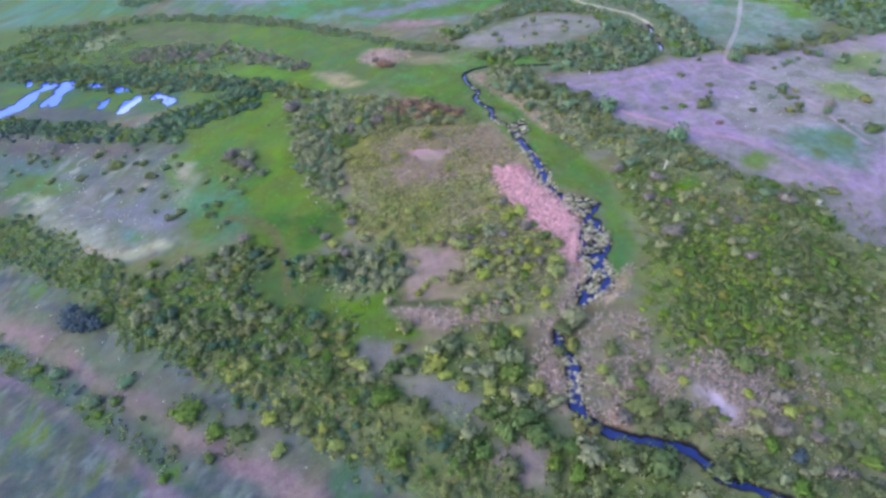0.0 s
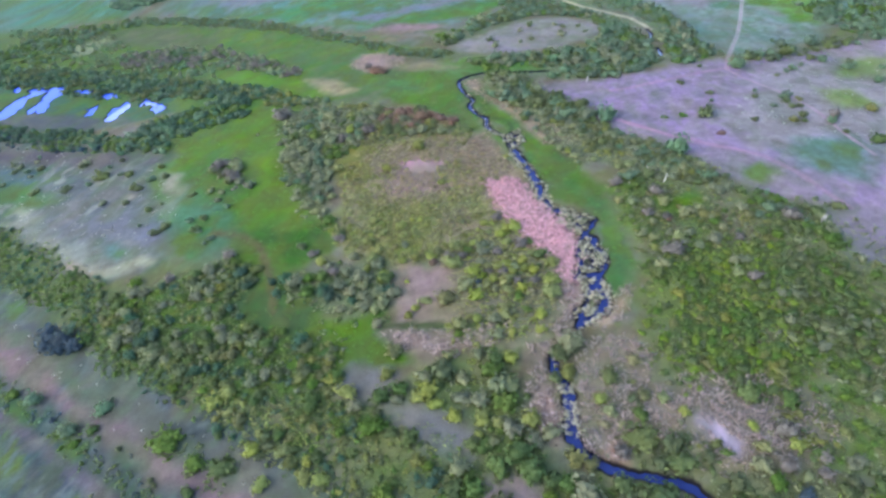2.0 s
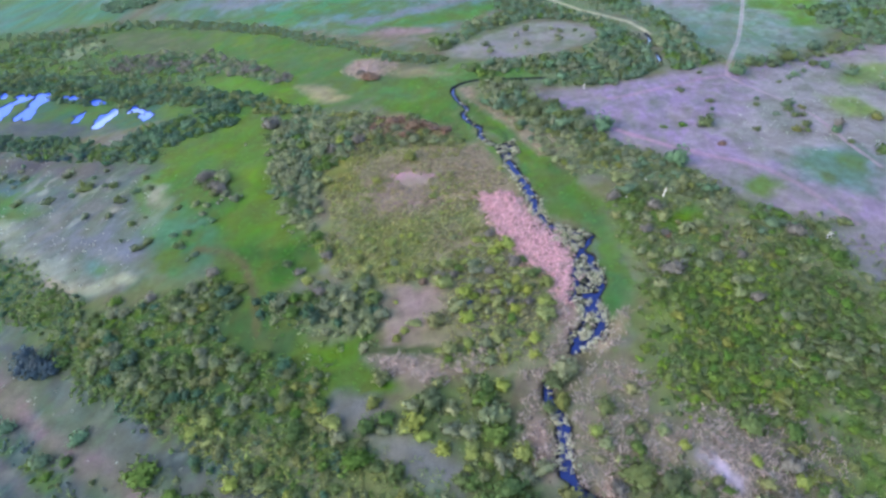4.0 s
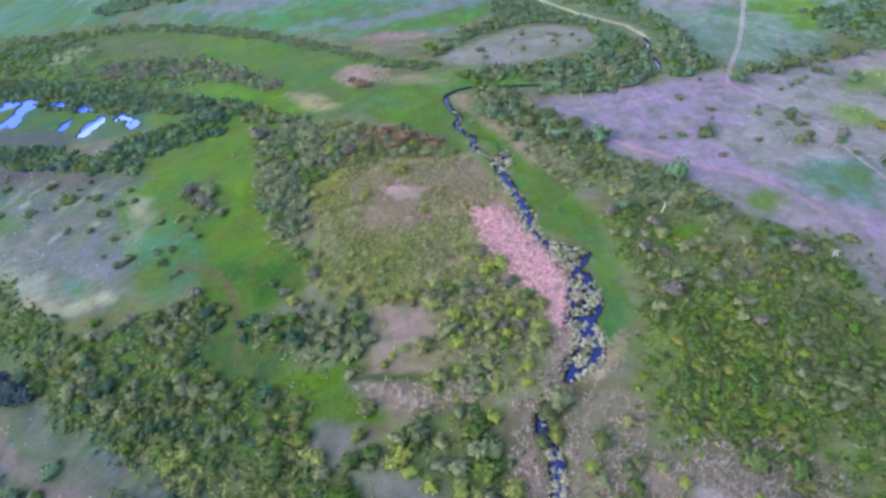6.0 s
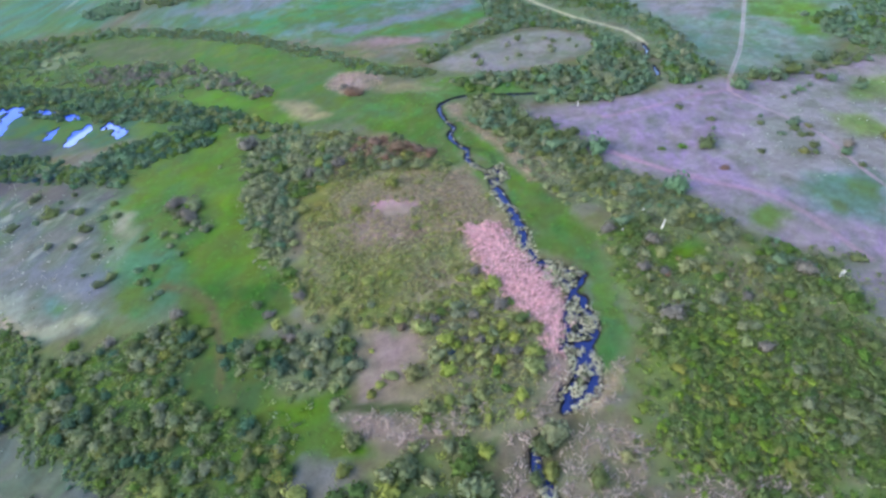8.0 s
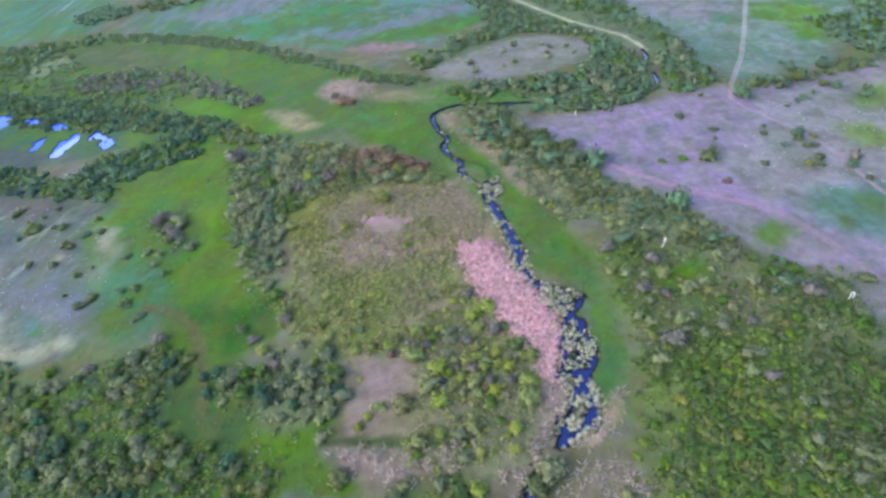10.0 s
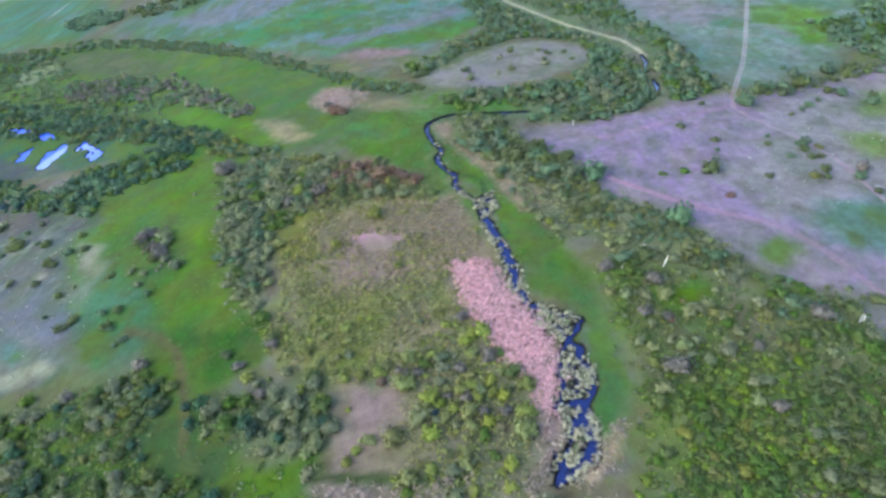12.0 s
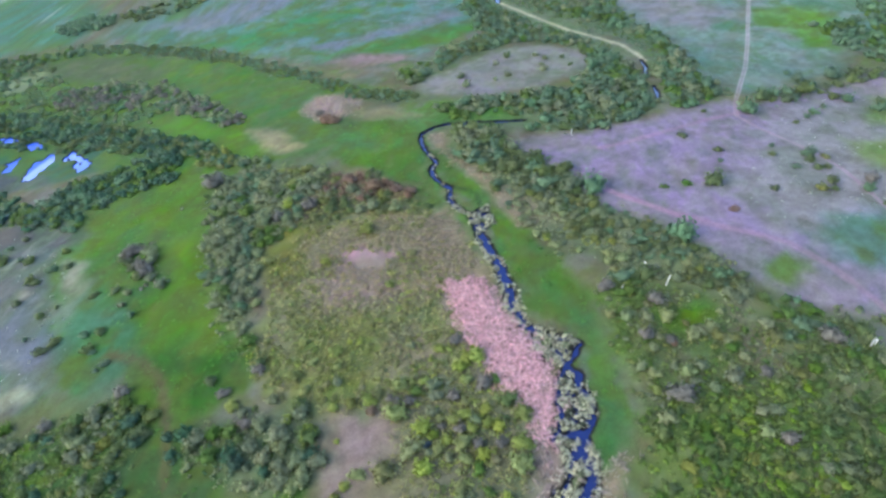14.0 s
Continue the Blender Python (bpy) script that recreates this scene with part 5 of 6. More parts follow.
def mesh_from(name, verts, faces, mat, smooth=True, normals=None):
    """A mesh from arrays; faces is an (n, 3) or (n, 4) array of corners."""
    me = bpy.data.meshes.new(name)
    n, k = faces.shape
    me.vertices.add(len(verts))
    me.vertices.foreach_set("co", np.ascontiguousarray(verts, dtype=np.float32).ravel())
    me.loops.add(n * k)
    me.loops.foreach_set("vertex_index", np.ascontiguousarray(faces, dtype=np.int32).ravel())
    me.polygons.add(n)
    me.polygons.foreach_set("loop_start", np.arange(0, n * k, k, dtype=np.int32))
    me.polygons.foreach_set("use_smooth", np.full(n, smooth))
    me.update(calc_edges=True)
    me.validate()
    if normals is not None:
        me.normals_split_custom_set_from_vertices(normals)
    if mat:
        me.materials.append(mat)
    return me


def build_ground():
    gx, gy = spread(-3000, 3000, -200, 190, 1.0), spread(-1500, 3500, 28, 330, 1.0)
    nx, ny = len(gx), len(gy)
    X, Y = np.meshgrid(gx, gy, indexing="ij")
    # cells near water are cut five by five
    D = np.full(X.shape, -1e9)
    core = (X > -210) & (X < 200) & (Y > 20) & (Y < 340)
    D[core] = wet(X[core], Y[core])
    band = D > -2.6
    for line in (ROAD_FAR, ROAD_FIELD, ROAD_FIELD_UP):
        R = np.full(X.shape, -1e9)
        R[core] = beside(X[core], Y[core], [(a, b, 0.0) for a, b, w in line])
        band |= R > -2.2
    cut = band[:-1, :-1] | band[1:, :-1] | band[:-1, 1:] | band[1:, 1:]
    index = np.arange(nx * ny).reshape(nx, ny)
    quads = np.stack([index[:-1, :-1], index[1:, :-1], index[1:, 1:], index[:-1, 1:]], -1)
    verts = np.stack([X.ravel(), Y.ravel(), relief(X, Y).ravel() + 0.35 * (fractal(X, Y, 14, 6).ravel() - 0.5)], -1)
    plain = quads[~cut]
    # the fine cells: a lattice of their own, shared corners found by their whole-number place
    n = 4
    ci, cj = np.nonzero(cut)
    a, b = np.meshgrid(np.arange(n + 1), np.arange(n + 1), indexing="ij")
    fi, fj = ci[:, None, None] * n + a, cj[:, None, None] * n + b
    key = fi.astype(np.int64) * 100000 + fj
    keys, back = np.unique(key.ravel(), return_inverse=True)
    back = back.reshape(key.shape)
    ki, kj = keys // 100000, keys % 100000
    i0, j0 = np.minimum(ki // n, nx - 2), np.minimum(kj // n, ny - 2)
    fu, fv = (ki - i0 * n) / n, (kj - j0 * n) / n
    corner = verts.reshape(nx, ny, 3)
    fine = corner[i0, j0] * ((1 - fu) * (1 - fv))[:, None] + corner[i0 + 1, j0] * (fu * (1 - fv))[:, None] + corner[i0, j0 + 1] * ((1 - fu) * fv)[:, None] + corner[i0 + 1, j0 + 1] * (fu * fv)[:, None]
    d = wet(fine[:, 0], fine[:, 1])
    fine[:, 2] -= 0.9 * step(d, 0.3)
    off = len(verts)
    sub = np.stack([back[:, :-1, :-1], back[:, 1:, :-1], back[:, 1:, 1:], back[:, :-1, 1:]], -1).reshape(-1, 4) + off
    allv, allf = np.concatenate([verts, fine]), np.concatenate([plain, sub])
    me = mesh_from("ground", allv, allf, GROUND)
    col = land_colour(allv[:, 0], allv[:, 1])
    # wet mud, darkened to near black: bank shadow painted into the ground colour
    mud_shade = np.zeros(len(allv))
    mud_shade[off:] = step(d + 0.5, 0.28)
    col = col * (1 - mud_shade[:, None]) + lin((26, 26, 30)) * mud_shade[:, None]
    me.color_attributes.new("cover", "FLOAT_COLOR", "POINT")
    me.color_attributes["cover"].data.foreach_set("color", np.c_[col, np.ones(len(col))].astype(np.float32).ravel())
    return tagged(new("ground", me), "river meadow ground with grass, dry reed and bare soil", "ground", kind="structure")


ground = build_ground()


def build_waters():
    """One sheet a water body, in small cells wherever the channel is cut deep enough."""
    for name, lines, label in (("water", STREAMS, "dark blue stream water between grassy banks"),):
        cells = set()
        for line in lines:
            for (x0, y0, w0), (x1, y1, w1) in zip(line, line[1:]):
                n = max(1, int(math.hypot(x1 - x0, y1 - y0)))
                for k in range(n + 1):
                    f = k / n
                    cx, cy, r = x0 + f * (x1 - x0), y0 + f * (y1 - y0), w0 + f * (w1 - w0) + 0.9
                    for i in range(math.floor(cx - r), math.ceil(cx + r)):
                        for j in range(math.floor(cy - r), math.ceil(cy + r)):
                            cells.add((i, j))
        for p in MARSH:
            a = np.array(p)
            cells |= {(i, j) for i in range(math.floor(a[:, 0].min()) - 1, math.ceil(a[:, 0].max()) + 1) for j in range(math.floor(a[:, 1].min()) - 1, math.ceil(a[:, 1].max()) + 1)}
        sheet(name, cells, label)
    cells = set()
    for p in PONDS:
        a = np.array(p)
        for i in range(math.floor(a[:, 0].min()) - 1, math.ceil(a[:, 0].max()) + 1):
            for j in range(math.floor(a[:, 1].min()) - 1, math.ceil(a[:, 1].max()) + 1):
                cells.add((i, j))
    sheet("water_pond", cells, "still pond water with the sky's blue put into its colour", -0.25, POND)


def sheet(name, cells, label, level=-0.4, mat=None):
    cells = np.array(sorted(cells))
    quad = cells[:, None, :] + np.array([(0, 0), (1, 0), (1, 1), (0, 1)])
    key = quad[..., 0].astype(np.int64) * 100000 + quad[..., 1] + 50000
    keys, back = np.unique(key.ravel(), return_inverse=True)
    vx, vy = (keys // 100000).astype(float), (keys % 100000 - 50000).astype(float)
    verts = np.stack([vx, vy, relief(vx, vy) + level], -1)
    me = mesh_from(name, verts, back.reshape(-1, 4), mat or WATER)
    tagged(new(name, me), label, "water", kind="structure")


build_waters()


# ---- plants ----
def leaf_cloud(r, lumps, leaves, leaf, tall=1.0, seed=0, core=True, rings=5, segs=12, full=0.71, up=0.45):
    """Arrays of a crown: a heap of rounded lumps with leaf faces standing off it; radius r, standing on z = 0."""
    g = np.random.default_rng(seed)
    a = 2.4 * np.arange(lumps) + g.random(lumps)
    out = np.sqrt((np.arange(lumps) + 0.3) / lumps) * 0.66 * r
    cz = (0.55 + 0.42 * g.random(lumps) - 0.42 * (out / r) ** 2) * r * tall
    cen = np.stack([np.cos(a) * out, np.sin(a) * out, cz], -1)
    rad = r * (0.3 + 0.18 * g.random(lumps))

    def skin(d):
        """How far out the heap reaches from its middle in each direction, and which way it faces there."""
        foot = np.array([0, 0, 0.3 * r * tall])
        c = cen - foot
        along = d @ c.T
        under = rad[None] ** 2 - ((c ** 2).sum(1)[None] - along ** 2)
        far = np.where(under > 0, along + np.sqrt(np.maximum(under, 0)), 0.45 * r)
        k = far.argmax(1)
        p = foot + d * far.max(1)[:, None]
        n = (p - cen[k]) / rad[k][:, None]
        return p, n / np.maximum(np.linalg.norm(n, axis=1), 1e-3)[:, None]

    d = g.normal(size=(leaves, 3))
    d[:, 2] = np.abs(d[:, 2]) * 0.95 - 0.12
    d /= np.linalg.norm(d, axis=1)[:, None]
    pos, facing = skin(d)
    pos = pos * (0.78 + 0.5 * g.random(leaves) ** 1.6)[:, None]
    pos[:, 2] = np.maximum(pos[:, 2], 0.06)
    nor = facing + 0.45 * g.normal(size=(leaves, 3))
    nor /= np.linalg.norm(nor, axis=1)[:, None]
    u = np.cross(nor, g.normal(size=(leaves, 3)))
    u /= np.linalg.norm(u, axis=1)[:, None]
    w = np.cross(nor, u)
    size = (leaf * (0.6 + 0.8 * g.random(leaves)))[:, None]
    lift = nor * size * 0.25
    verts = np.stack([pos - u * size, pos - w * size * 0.7 + lift, pos + u * size, pos + w * size * 0.7 + lift], 1).reshape(-1, 3)
    faces = np.arange(leaves * 4).reshape(-1, 4)
    soft = np.repeat(facing + 0.4 * d + 0.3 * g.normal(size=(leaves, 3)) + (0, 0, up), 4, 0)
    if core:
        th, ph = np.meshgrid(np.linspace(-0.3, 1.54, rings + 1), 2 * np.pi * np.arange(segs) / segs, indexing="ij")
        ph = ph + 0.5 * (np.arange(rings + 1) % 2)[:, None] * 2 * np.pi / segs
        d = np.stack([np.cos(th) * np.cos(ph), np.cos(th) * np.sin(ph), np.sin(th)], -1).reshape(-1, 3)
        vs, facing = skin(d)
        vs = vs * (full + 0.12 * g.random(len(vs)))[:, None]
        fs = [(i * segs + j, i * segs + (j + 1) % segs, (i + 1) * segs + (j + 1) % segs, (i + 1) * segs + j) for i in range(rings) for j in range(segs)]
        faces = np.concatenate([faces, np.array(fs) + len(verts)])
        verts = np.concatenate([verts, vs])
        soft = np.concatenate([soft, facing + 0.35 * d + (0, 0, up)])
    return verts, faces, soft / np.linalg.norm(soft, axis=1)[:, None]


def stems_arrays(r, tall, n, seed):
    """One of four tapered stems that fan out from the ground into the crown."""
    g = np.random.default_rng(seed + 900 + 31 * n)
    vs, fs = [], []
    a = 2 * np.pi * (n + g.random()) / 4
    tip = np.array([np.cos(a) * r * 0.45, np.sin(a) * r * 0.45, r * tall * (0.9 + 0.3 * g.random())])
    foot = np.array([np.cos(a) * 0.06 * r, np.sin(a) * 0.06 * r, -0.15])
    for i in range(4):
        f = i / 3
        c = foot + (tip - foot) * f + np.array([0, 0, 0.12 * r * np.sin(f * np.pi)])
        w = 0.06 * r * (1 - 0.8 * f)
        for j in range(5):
            vs.append(c + (w * np.cos(2 * np.pi * j / 5), w * np.sin(2 * np.pi * j / 5), 0))
    for i in range(3):
        for j in range(5):
            fs.append((i * 5 + j, i * 5 + (j + 1) % 5, i * 5 + 5 + (j + 1) % 5, i * 5 + 5 + j))
    return np.array(vs), np.array(fs)


TALL = {"olive": 0.62, "lime": 0.7, "leaf": 0.68, "willow": 0.85, "grey": 0.88, "dull": 0.76, "deep": 0.95, "lilac": 0.8, "rust": 0.7, "blue": 0.8, "teal": 0.85, "pale": 0.6, "fresh": 0.66}
SHAPES = {}
for kind, tall in TALL.items():
    SHAPES[kind] = [leaf_cloud(1.0, 8 + i % 3, 190, 0.15, tall, 31 * i + len(kind) + ord(kind[0])) for i in range(6)]
LOW_SHAPES = [leaf_cloud(1.0, 4, 22, 0.26, 0.28, 700 + i, core=False) for i in range(5)]
SMALL_SHAPES = {k: [leaf_cloud(1.0, 4, 60, 0.19, 0.85 * TALL[k], 13 * i + ord(k[1]), rings=3, segs=8, up=0.8) for i in range(6)] for k in TALL}
FAR_SHAPES = {k: [leaf_cloud(1.0, 6, 44, 0.24, 1.05 * TALL[k], 57 * i + ord(k[1]), rings=3, segs=8, full=0.7, up=0.9) for i in range(4)] for k in TALL}

KIND_WORDS = {
    "olive": "low olive-green bush in the river scrub", "lime": "rounded yellow-green bush in full leaf", "leaf": "fresh green leafy bush in dense scrub",
    "willow": "pale green willow bush with a domed crown", "grey": "grey-green willow bush with a dense crown", "dull": "dull green scrub bush among others",
    "deep": "dark green bushy tree with a full crown", "lilac": "grey-lilac bush, still bare and twiggy", "rust": "rusty brown bush with dry leaves", "blue": "dark blue-green bush in shade", "teal": "dark green bush beside the pond", "pale": "low pale olive bush on dry ground", "fresh": "bright green bush in dense scrub",
}
PROTOS = {}


def shrub_proto(kind, shape):
    """One bush with stems and a crown of unit radius, to be copied."""
    key = (kind, shape)
    if key not in PROTOS:
        v, f, soft = SHAPES[kind][shape]
        crown = mesh_from("crown", v, f, LEAVES[kind], normals=soft)
        stems = [mesh_from("stem", *stems_arrays(1.0, TALL[kind], n, shape), BARK) for n in range(4)]
        PROTOS[key] = (crown, stems)
    return PROTOS[key]


def shrub(kind, x, y, r, turn, shape=0, name="bush", label="", group="", tall=1.0):
    crown, stems = shrub_proto(kind, shape)
    top = new(name)
    top.empty_display_size = 0.3
    top.matrix_world = Matrix.LocRotScale((x, y, float(relief(x, y)) - 0.05), Euler((0, 0, turn)), (r * (0.85 + 0.06 * shape), r * (1.15 - 0.06 * shape), r * tall))
    for part_name, data in (("crown", crown), *(("stem", s) for s in stems)):
        ob = new(part_name, data)
        ob.parent = top
    return tagged(top, label or KIND_WORDS[kind], "tree" if name == "tree" else "bush", group)


def joined(name, items, shapes, mats, label):
    """Many plants of one kind joined into one mesh of kind stuff."""
    vs, fs, ts, ns, off = [], [], [], [], 0
    for x, y, r, turn, shape, tint in items:
        v, f, soft = shapes[shape]
        c, s = math.cos(turn), math.sin(turn)
        wide = 0.78 + 0.5 * ((7.7 * tint) % 1.0)
        v, soft = v * (wide, 1 / wide, 0.68 + 0.4 * ((13.3 * tint) % 1.0)), soft / (wide, 1 / wide, 1.0)
        q = np.stack([(v[:, 0] * c - v[:, 1] * s) * r + x, (v[:, 0] * s + v[:, 1] * c) * r + y, v[:, 2] * r + relief(x, y) - 0.05], -1)
        vs.append(q)
        ns.append(np.stack([soft[:, 0] * c - soft[:, 1] * s, soft[:, 0] * s + soft[:, 1] * c, soft[:, 2]], -1))
        fs.append(f + off)
        ts.append(np.full(len(v), tint))
        off += len(v)
    me = mesh_from(name, np.concatenate(vs), np.concatenate(fs), mats, normals=np.concatenate(ns))
    me.attributes.new("tint", "FLOAT", "POINT")
    me.attributes["tint"].data.foreach_set("value", np.concatenate(ts).astype(np.float32))
    return tagged(new(name, me), label, "scrub", kind="stuff")


def plant_all():
    g = np.random.default_rng(5)
    near_count = 0
    bins = {}
    for name, kinds, x, y, pick, size in PLACED:
        for px, py, k, r in zip(x, y, pick, size):
            kind, turn, tint = kinds[k], g.random() * 6.28, g.random()
            close = 50 < py < 112 and -45 < px < 75 and r > 1.3 and near_count < 185
            if close:
                near_count += 1
                shrub(kind, px, py, r, turn, int(g.integers(0, 6)), group="bushes of the near river bank")
            else:
                far = "distant" if py > 165 else "low" if r < 0.95 else "near"
                bins.setdefault((kind, far), []).append((px, py, r, turn, int(g.integers(0, 4 if far == "distant" else 6)), tint))
    low = {}
    for kinds, x, y, pick, size in LOW:
        for px, py, k, r in zip(x, y, pick, size):
            low.setdefault(kinds[k], []).append((px, py, r, g.random() * 6.28, int(g.integers(0, 5)), g.random()))
    for kind, items in low.items():
        joined("low_" + kind + "_growth", items, LOW_SHAPES, HERBS[kind], "low herbs and saplings between the bushes")
    for (kind, far), items in bins.items():
        joined({"distant": "distant_", "low": "small_", "near": ""}[far] + kind + "_scrub", items, {"distant": FAR_SHAPES, "low": SMALL_SHAPES, "near": SHAPES}[far][kind], LEAVES[kind], "dense growth of " + KIND_WORDS[kind].replace(" bush", " bushes", 1))


plant_all()


WORDS = {"deep": "dark green solitary bush on open ground", "blue": "dark blue-green bush beside the dirt road", "lilac": "rounded grey-lilac bush, still bare"}
for n, (kind, x, y, r, tall) in enumerate(BUSHES):
    big = tall > 1.1
    shrub(kind, x, y, r, 2.4 * n, n % 6, "tree" if big else "bush", "dark green solitary tree at the field edge" if big else WORDS.get(kind, KIND_WORDS[kind]), tall=tall)


# ---- sedge, reed and straw ----
def blades(count, reach, height, width, seed, lean=0.5):
    """Arrays of a tuft: bent blades, two faces each, that fan out from one foot."""
    g = np.random.default_rng(seed)
    vs, fs, ns = [], [], []
    for n in range(count):
        a, f = g.random() * 6.283, g.random()
        foot = np.array([np.cos(a), np.sin(a), 0]) * reach * 0.55 * f
        tilt = lean * (0.3 + f) * height
        h = height * (0.65 + 0.5 * g.random())
        knee = foot + (np.cos(a) * tilt * 0.4, np.sin(a) * tilt * 0.4, h * 0.65)
        tip = foot + (np.cos(a) * tilt, np.sin(a) * tilt, h)
        b = a + 1.57 + 0.8 * (g.random() - 0.5)
        s = np.array([np.cos(b), np.sin(b), 0]) * width
        k = len(vs)
        if np.cross(s, knee - foot)[2] < 0:
            s = -s
        vs += [foot - s, foot + s, knee - s * 0.8, knee + s * 0.8, tip - s * 0.15, tip + s * 0.15]
        fs += [(k, k + 1, k + 3, k + 2), (k + 2, k + 3, k + 5, k + 4)]
        ns += [np.array([np.cos(a) * 0.5, np.sin(a) * 0.5, 1.0])] * 6
    ns = np.array(ns)
    return np.array(vs), np.array(fs), ns / np.linalg.norm(ns, axis=1)[:, None]


def mound(seed):
    """A low lumpy cushion of unit radius."""
    g = np.random.default_rng(seed)
    vs, fs = [], []
    for i in range(5):
        th = i / 4 * 1.5
        for j in range(9):
            ph = 6.283 * j / 9
            rr = 0.8 + 0.4 * g.random()
            vs.append((rr * math.cos(th) * math.cos(ph), rr * math.cos(th) * math.sin(ph), -0.5 + 0.95 * math.sin(th) * rr))
    for i in range(4):
        for j in range(9):
            fs.append((i * 9 + j, i * 9 + (j + 1) % 9, i * 9 + 9 + (j + 1) % 9, i * 9 + 9 + j))
    return np.array(vs), np.array(fs)


def scatter(pts, gap, fill, seed, need=0.0, rag=1.2):
    p = np.array(pts)
    g = np.random.default_rng(seed)
    x, y = np.meshgrid(np.arange(p[:, 0].min() - 1, p[:, 0].max() + 1, gap), np.arange(p[:, 1].min() - 1, p[:, 1].max() + 1, gap))
    x, y = x.ravel(), y.ravel()
    x, y = x + gap * (g.random(len(x)) - 0.5), y + gap * (g.random(len(x)) - 0.5)
    keep = (inside(x, y, pts) + rag * (fractal(x, y, 3, 15) - 0.5 + 0.8 * (g.random(len(x)) - 0.5)) > need) & (g.random(len(x)) < fill)
    return x[keep], y[keep], g


def tussocks():
    """Cushions of sedge standing in the shallow stream, the larger ones each a thing."""
    fans = [blades(34, 1.1, 0.6, 0.16, 70 + i, 1.5) for i in range(6)]
    heads = [mesh_from("tuft", f[0], f[1], SEDGE, normals=f[2]) for f in fans]
    mounds = [mesh_from("mound", *mound(80 + i), MOUND) for i in range(5)]
    made, small = 0, []
    for n, pts in enumerate(MARSH):
        x, y, g = scatter(pts, 0.8, 0.7, 40 + n, -0.3)
        lane = np.maximum.reduce([beside(x, y, [(a, b, 0.66 * w + 0.15) for a, b, w in s]) for s in (STREAM_MID, STREAM_SIDE, STREAM_LOW, STREAM_LOW_SIDE)])
        for px, py, inlane in zip(x, y, lane):
            if inlane > 0 and g.random() < 0.96:
                continue
            r, k = 0.26 + 0.45 * g.random() ** 1.3, int(g.integers(0, 5))
            if made >= 300 or r < 0.3:
                small.append((px, py, r * 1.3, g.random() * 6.28, int(g.integers(0, 6)), g.random()))
                continue
            top = new("sedge_tussock")
            top.matrix_world = Matrix.LocRotScale((px, py, float(relief(px, py)) - 0.12), Euler((0, 0, g.random() * 6.28)), (r, r * (0.6 + 0.7 * g.random()), r * 0.8))
            for part_name, data in (("mound", mounds[k]), ("tuft", heads[int(g.integers(0, 6))])):
                ob = new(part_name, data)
                ob.parent = top
            tagged(top, "pale yellow-green sedge tussock standing in the stream", "tussock", "tussocks in the stream")
            made += 1
    g = np.random.default_rng(77)
    # tussocks whose dark mounds give the shadow notches along the water
    for line in (STREAM_NORTH[8:26], STREAM_SOUTH[:5]):
        for (x0, y0, w0), (x1, y1, w1) in zip(line, line[1:]):
            long = math.hypot(x1 - x0, y1 - y0)
            for k in range(int(long * (0.6 if y0 > 150 or y0 < 80 else 1.1))):
                f, off = g.random(), (0.35 + 0.6 * g.random()) * w0 * (1 if g.random() < 0.5 else -1)
                px, py, r = x0 + f * (x1 - x0) - (y1 - y0) / long * off, y0 + f * (y1 - y0) + (x1 - x0) / long * off, 0.3 + 0.35 * g.random()
                top = new("sedge_tussock")
                top.matrix_world = Matrix.LocRotScale((px, py, float(relief(px, py)) - 0.3), Euler((0, 0, g.random() * 6.28)), (r * 1.3, r * 0.8, r))
                for part_name, data in (("mound", mounds[k % 5]), ("tuft", heads[int(g.integers(0, 6))])):
                    new(part_name, data).parent = top
                tagged(top, "sedge tussock with a shadow-dark foot at the edge of the stream", "tussock", "tussocks along the stream")
    low = joined("small_sedge", small, fans, SEDGE, "small pale sedge tufts in the shallow stream")
    low.location.z = -0.06


tussocks()


def tufts(name, areas, gap, fill, shapes, lo, hi, mat, label, dry=True, rag=3.5):
    items = []
    for n, area in enumerate(areas):
        x, y, g = scatter(outline_of(area), gap, fill, 200 + n, 0.0, rag)
        if dry:
            keep = (wet(x, y) < -0.2) & (inside(x, y, outline_of("bare_lilac_spot")) < 0.3) & (inside(x, y, outline_of("lower_path")) < -0.2) & (inside(x, y, outline_of("pale_pink_spot")) < -0.3)
            x, y = x[keep], y[keep]
        items += [(px, py, lo + (hi - lo) * g.random(), g.random() * 6.28, int(g.integers(0, len(shapes))), g.random()) for px, py in zip(x, y)]
    return joined(name, items, shapes, mat, label)


REEDS = [blades(9, 0.5, 0.45, 0.09, 300 + i, 2.0) for i in range(6)]
STRAWS = [blades(8, 0.4, 0.4, 0.08, 320 + i, 1.6) for i in range(6)]
STALKS = [blades(8, 0.5, 0.9, 0.07, 340 + i, 0.8) for i in range(6)]
tufts("dry_reed", ("reed_bed",), 0.38, 0.88, REEDS, 0.45, 0.85, REED, "dense bed of dry pinkish reed beside the stream")
tufts("dry_stalks", ("dry_grass_south", "reed_bed_south", "bare_brown_low", "pale_bank_tip", "dry_spot_bank", "se_dry"), 0.66, 0.48, STALKS, 0.5, 1.1, STALK, "standing pale dry stalks of last year's reed")
tufts("dry_grass", ("dry_bank_pale", "pale_tan_top", "tan_north", "tan_north_east", "pink_top", "pink_spot_skirt"), 0.75, 0.6, STRAWS, 0.5, 1.0, STRAW, "tufts of pale dry grass on open ground")
tufts("meadow_tufts", ("meadow_west", "meadow_north_bank", "meadow_east_bank", "meadow_loop", "meadow_nook", "meadow_glade"), 1.9, 0.55, STRAWS, 0.4, 0.9, GRASS, "scattered tufts of fresh meadow grass")
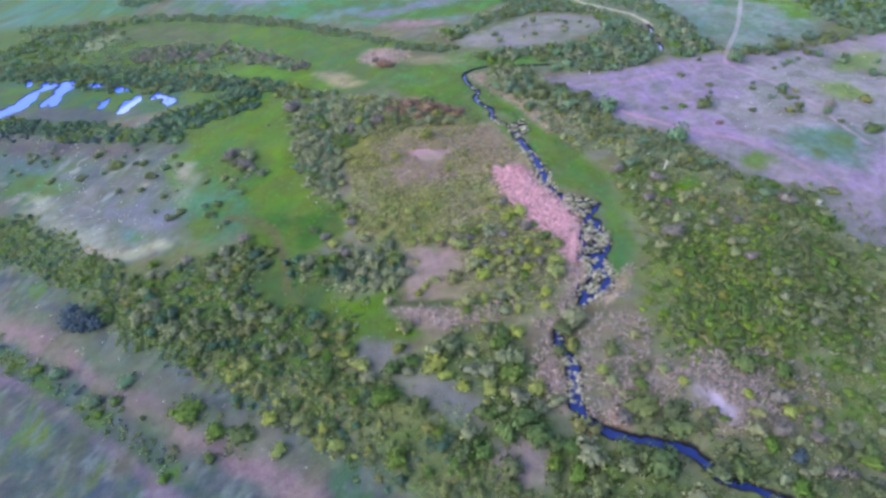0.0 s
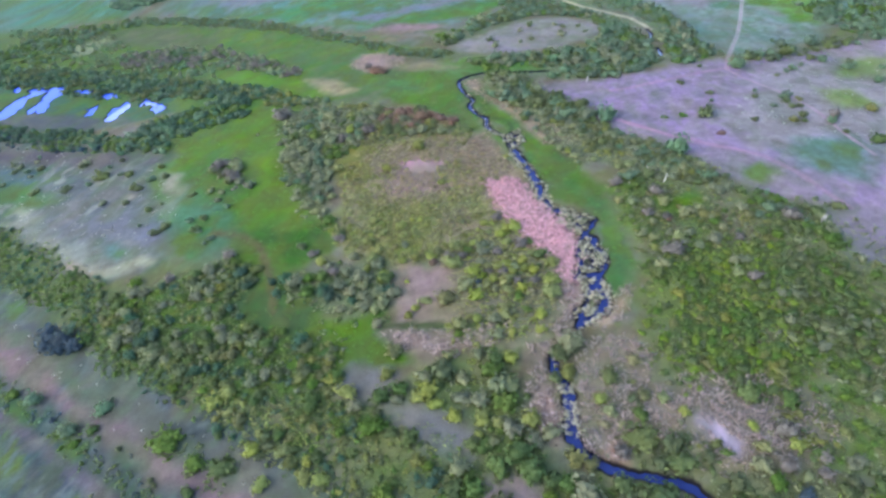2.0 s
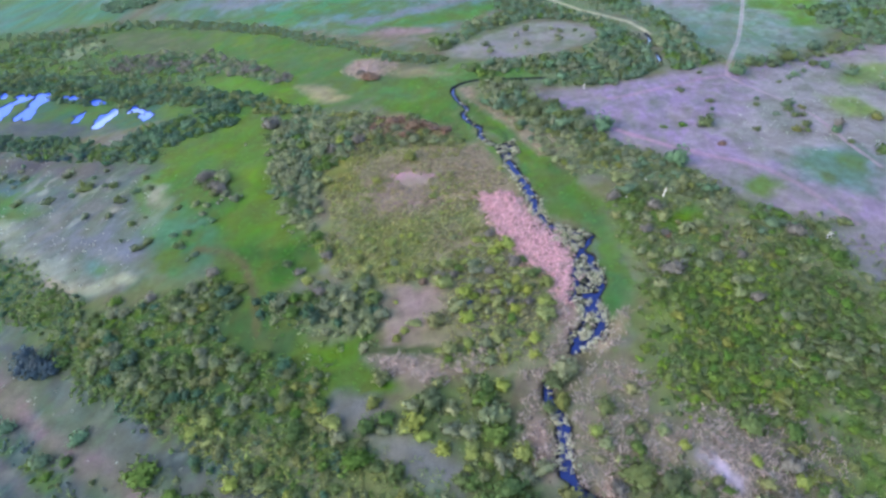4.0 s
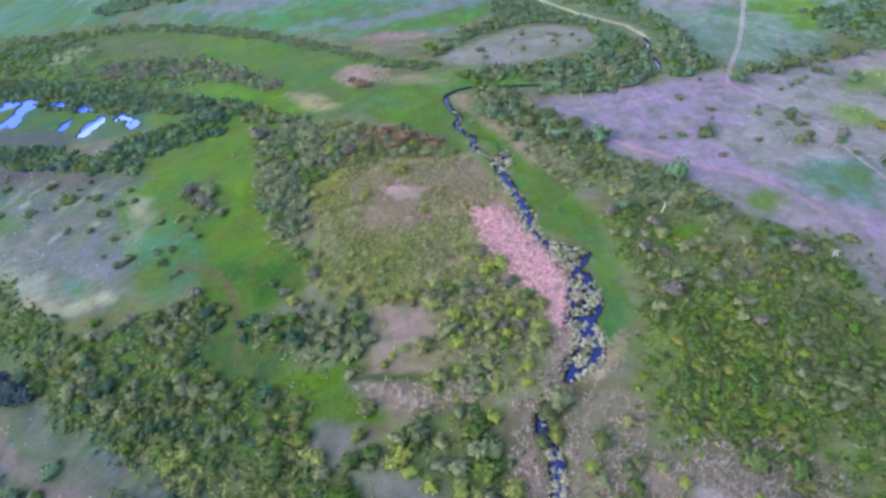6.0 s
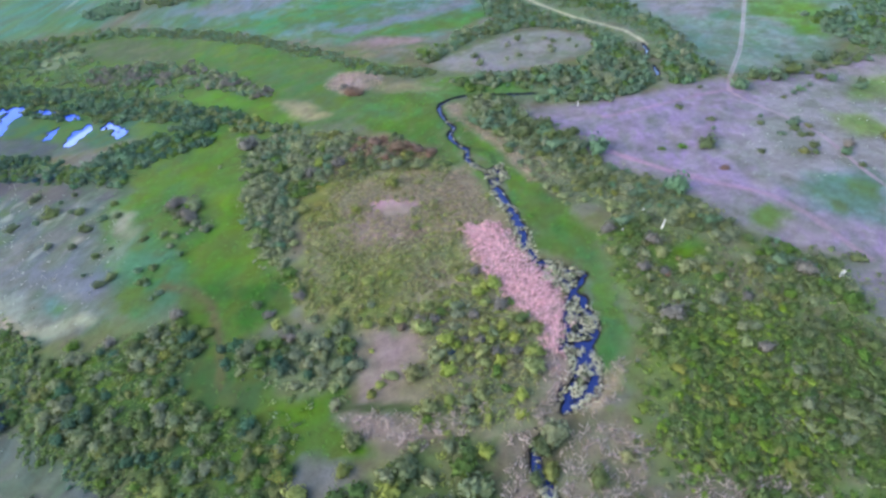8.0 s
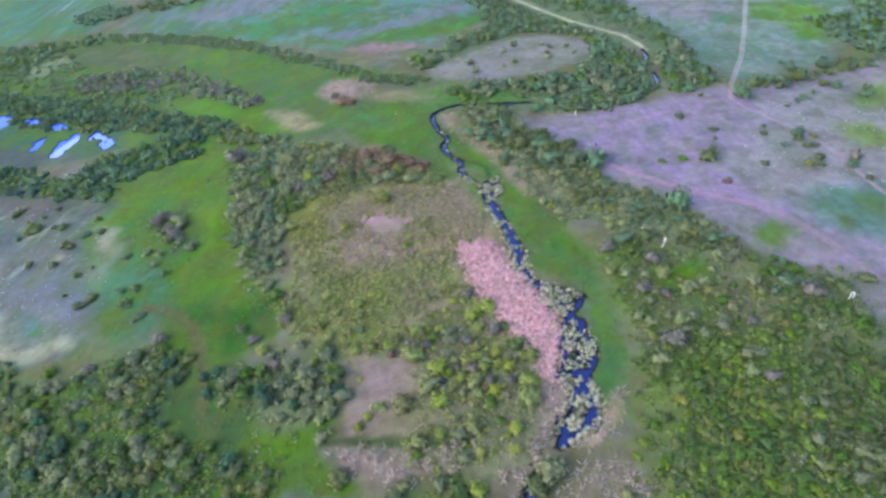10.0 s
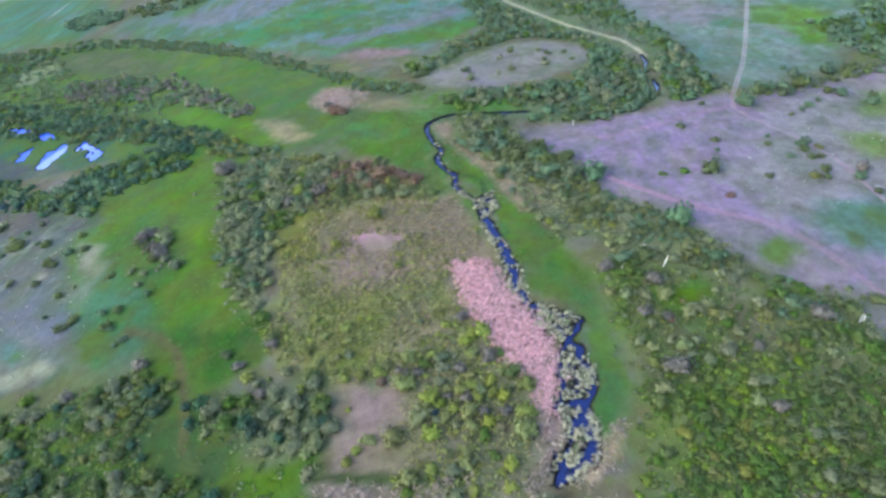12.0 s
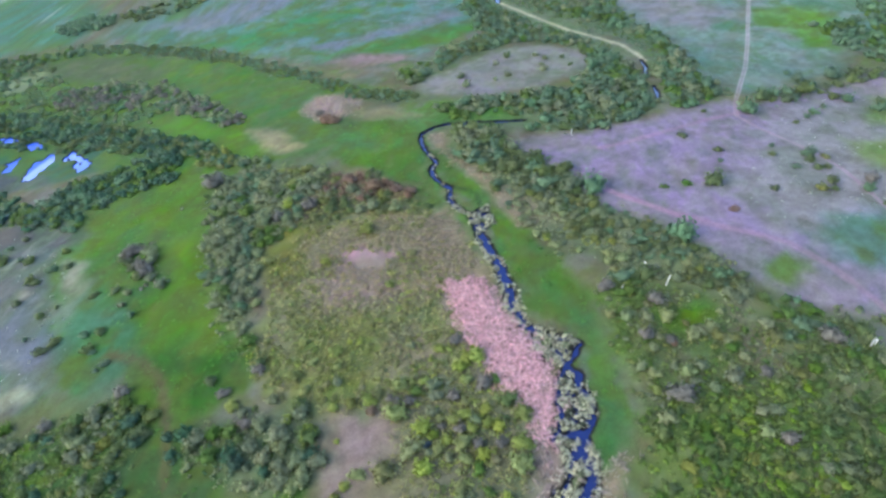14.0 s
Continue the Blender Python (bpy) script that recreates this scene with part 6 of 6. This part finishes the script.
OLIVE_GRASS = leaf_material("olive_rank_grass", (150, 146, 92), 0.85, 0.8)
GREEN_GRASS = leaf_material("green_rank_grass", (118, 136, 72), 0.8, 0.8)
for name, mat, label, places in (
    ("rank_grass", OLIVE_GRASS, "yellow-olive rank grass between low bushes", ("olive_scrub", "lime_scrub", "olive_thin", "rust_scrub_low")),
    ("scrub_grass", GREEN_GRASS, "green rank grass on the floor of the scrub", ("scrub_east", "scrub_se_edge", "wood_west", "scrub_sw", "wood_west_edge", "lime_east_more")),
):
    OUTLINES.extend((n, p) for n, p in THICKET_OUTLINES if n in places)
    tufts(name, places, 1.1, 0.6, STRAWS, 0.6, 1.2, mat, label)
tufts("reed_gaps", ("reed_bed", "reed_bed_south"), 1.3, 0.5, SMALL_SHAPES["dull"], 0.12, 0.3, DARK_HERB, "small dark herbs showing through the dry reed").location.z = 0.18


def bank_sedge():
    """Pale sedge tufts that line the stream on both banks."""
    g = np.random.default_rng(61)
    items = []
    for line in (STREAM_NORTH[16:], STREAM_MID, STREAM_LOW, STREAM_SOUTH[3:7]):
        for (x0, y0, w0), (x1, y1, w1) in zip(line, line[1:]):
            n = int(math.hypot(x1 - x0, y1 - y0) * 5.5)
            tx, ty = (x1 - x0), (y1 - y0)
            q = math.hypot(tx, ty) + 1e-6
            for k in range(n):
                f, side = g.random(), 1 if g.random() < 0.5 else -1
                off = (0.65 * (w0 + f * (w1 - w0)) + 0.9 * g.random() ** 2) * side
                px, py = x0 + f * tx - ty / q * off, y0 + f * ty + tx / q * off
                if grain(px, py, 5, 51) > 0.4:
                    items.append((px, py, 0.25 + 0.45 * g.random() ** 1.5, g.random() * 6.28, int(g.integers(0, 6)), g.random()))
    joined("bank_sedge", items, [blades(14, 1.0, 0.6, 0.14, 370 + i, 1.3) for i in range(6)], SEDGE, "pale sedge tufts lining the stream banks")


bank_sedge()


def dead_stem(x, y, height, lean, turn):
    """A bleached dead stem with two short snags."""
    vs, fs = [], []

    def stick(foot, tip, w0, w1):
        k = len(vs)
        for c, w in ((foot, w0), (tip, w1)):
            for j in range(6):
                vs.append((c[0] + w * math.cos(j * 1.047), c[1] + w * math.sin(j * 1.047), c[2]))
        for j in range(6):
            fs.append((k + j, k + (j + 1) % 6, k + 6 + (j + 1) % 6, k + 6 + j))

    top = (lean * height, 0, height)
    stick((0, 0, -0.2), top, 0.09, 0.05)
    stick((lean * height * 0.55, 0, height * 0.55), (lean * height * 0.55 + 0.5, 0.35, height * 0.85), 0.05, 0.03)
    stick((lean * height * 0.7, 0, height * 0.7), (lean * height * 0.7 - 0.2, -0.4, height * 0.95), 0.045, 0.025)
    ob = new("dead_trunk", mesh_from("dead_trunk", np.array(vs), np.array(fs), BLEACHED))
    ob.matrix_world = pose(x, y, float(relief(x, y)), 0, 0, turn)
    return tagged(ob, "bleached white dead tree trunk standing in the scrub", "dead tree", "bleached dead trunks")


BLEACHED = plain_material("bleached_wood", (226, 226, 214), 0.75, 0.8, 6.0)
dead_stem(55.6, 115.2, 2.2, 0.4, 20)
dead_stem(53.7, 120.4, 1.3, 0.3, 60)
dead_stem(83.0, 96.5, 1.5, 0.2, 40)
dead_stem(82.4, 96.6, 1.3, 0.15, 10)
dead_stem(47.5, 115.9, 0.8, 0.1, 0)
dead_stem(54.3, 172.3, 1.7, 0.02, 0)
PALE_HERB = leaf_material("pale_grey_herbs", (186, 192, 176), 0.55, 0.5)
tufts("pale_herbs", ("west_grey", "sw_pale", "lilac_field_pale", "west_rim", "west_pale_mid", "west_pale_low"), 1.9, 0.2, LOW_SHAPES, 0.15, 0.5, PALE_HERB, "scattered pale grey herbs on thin pasture")
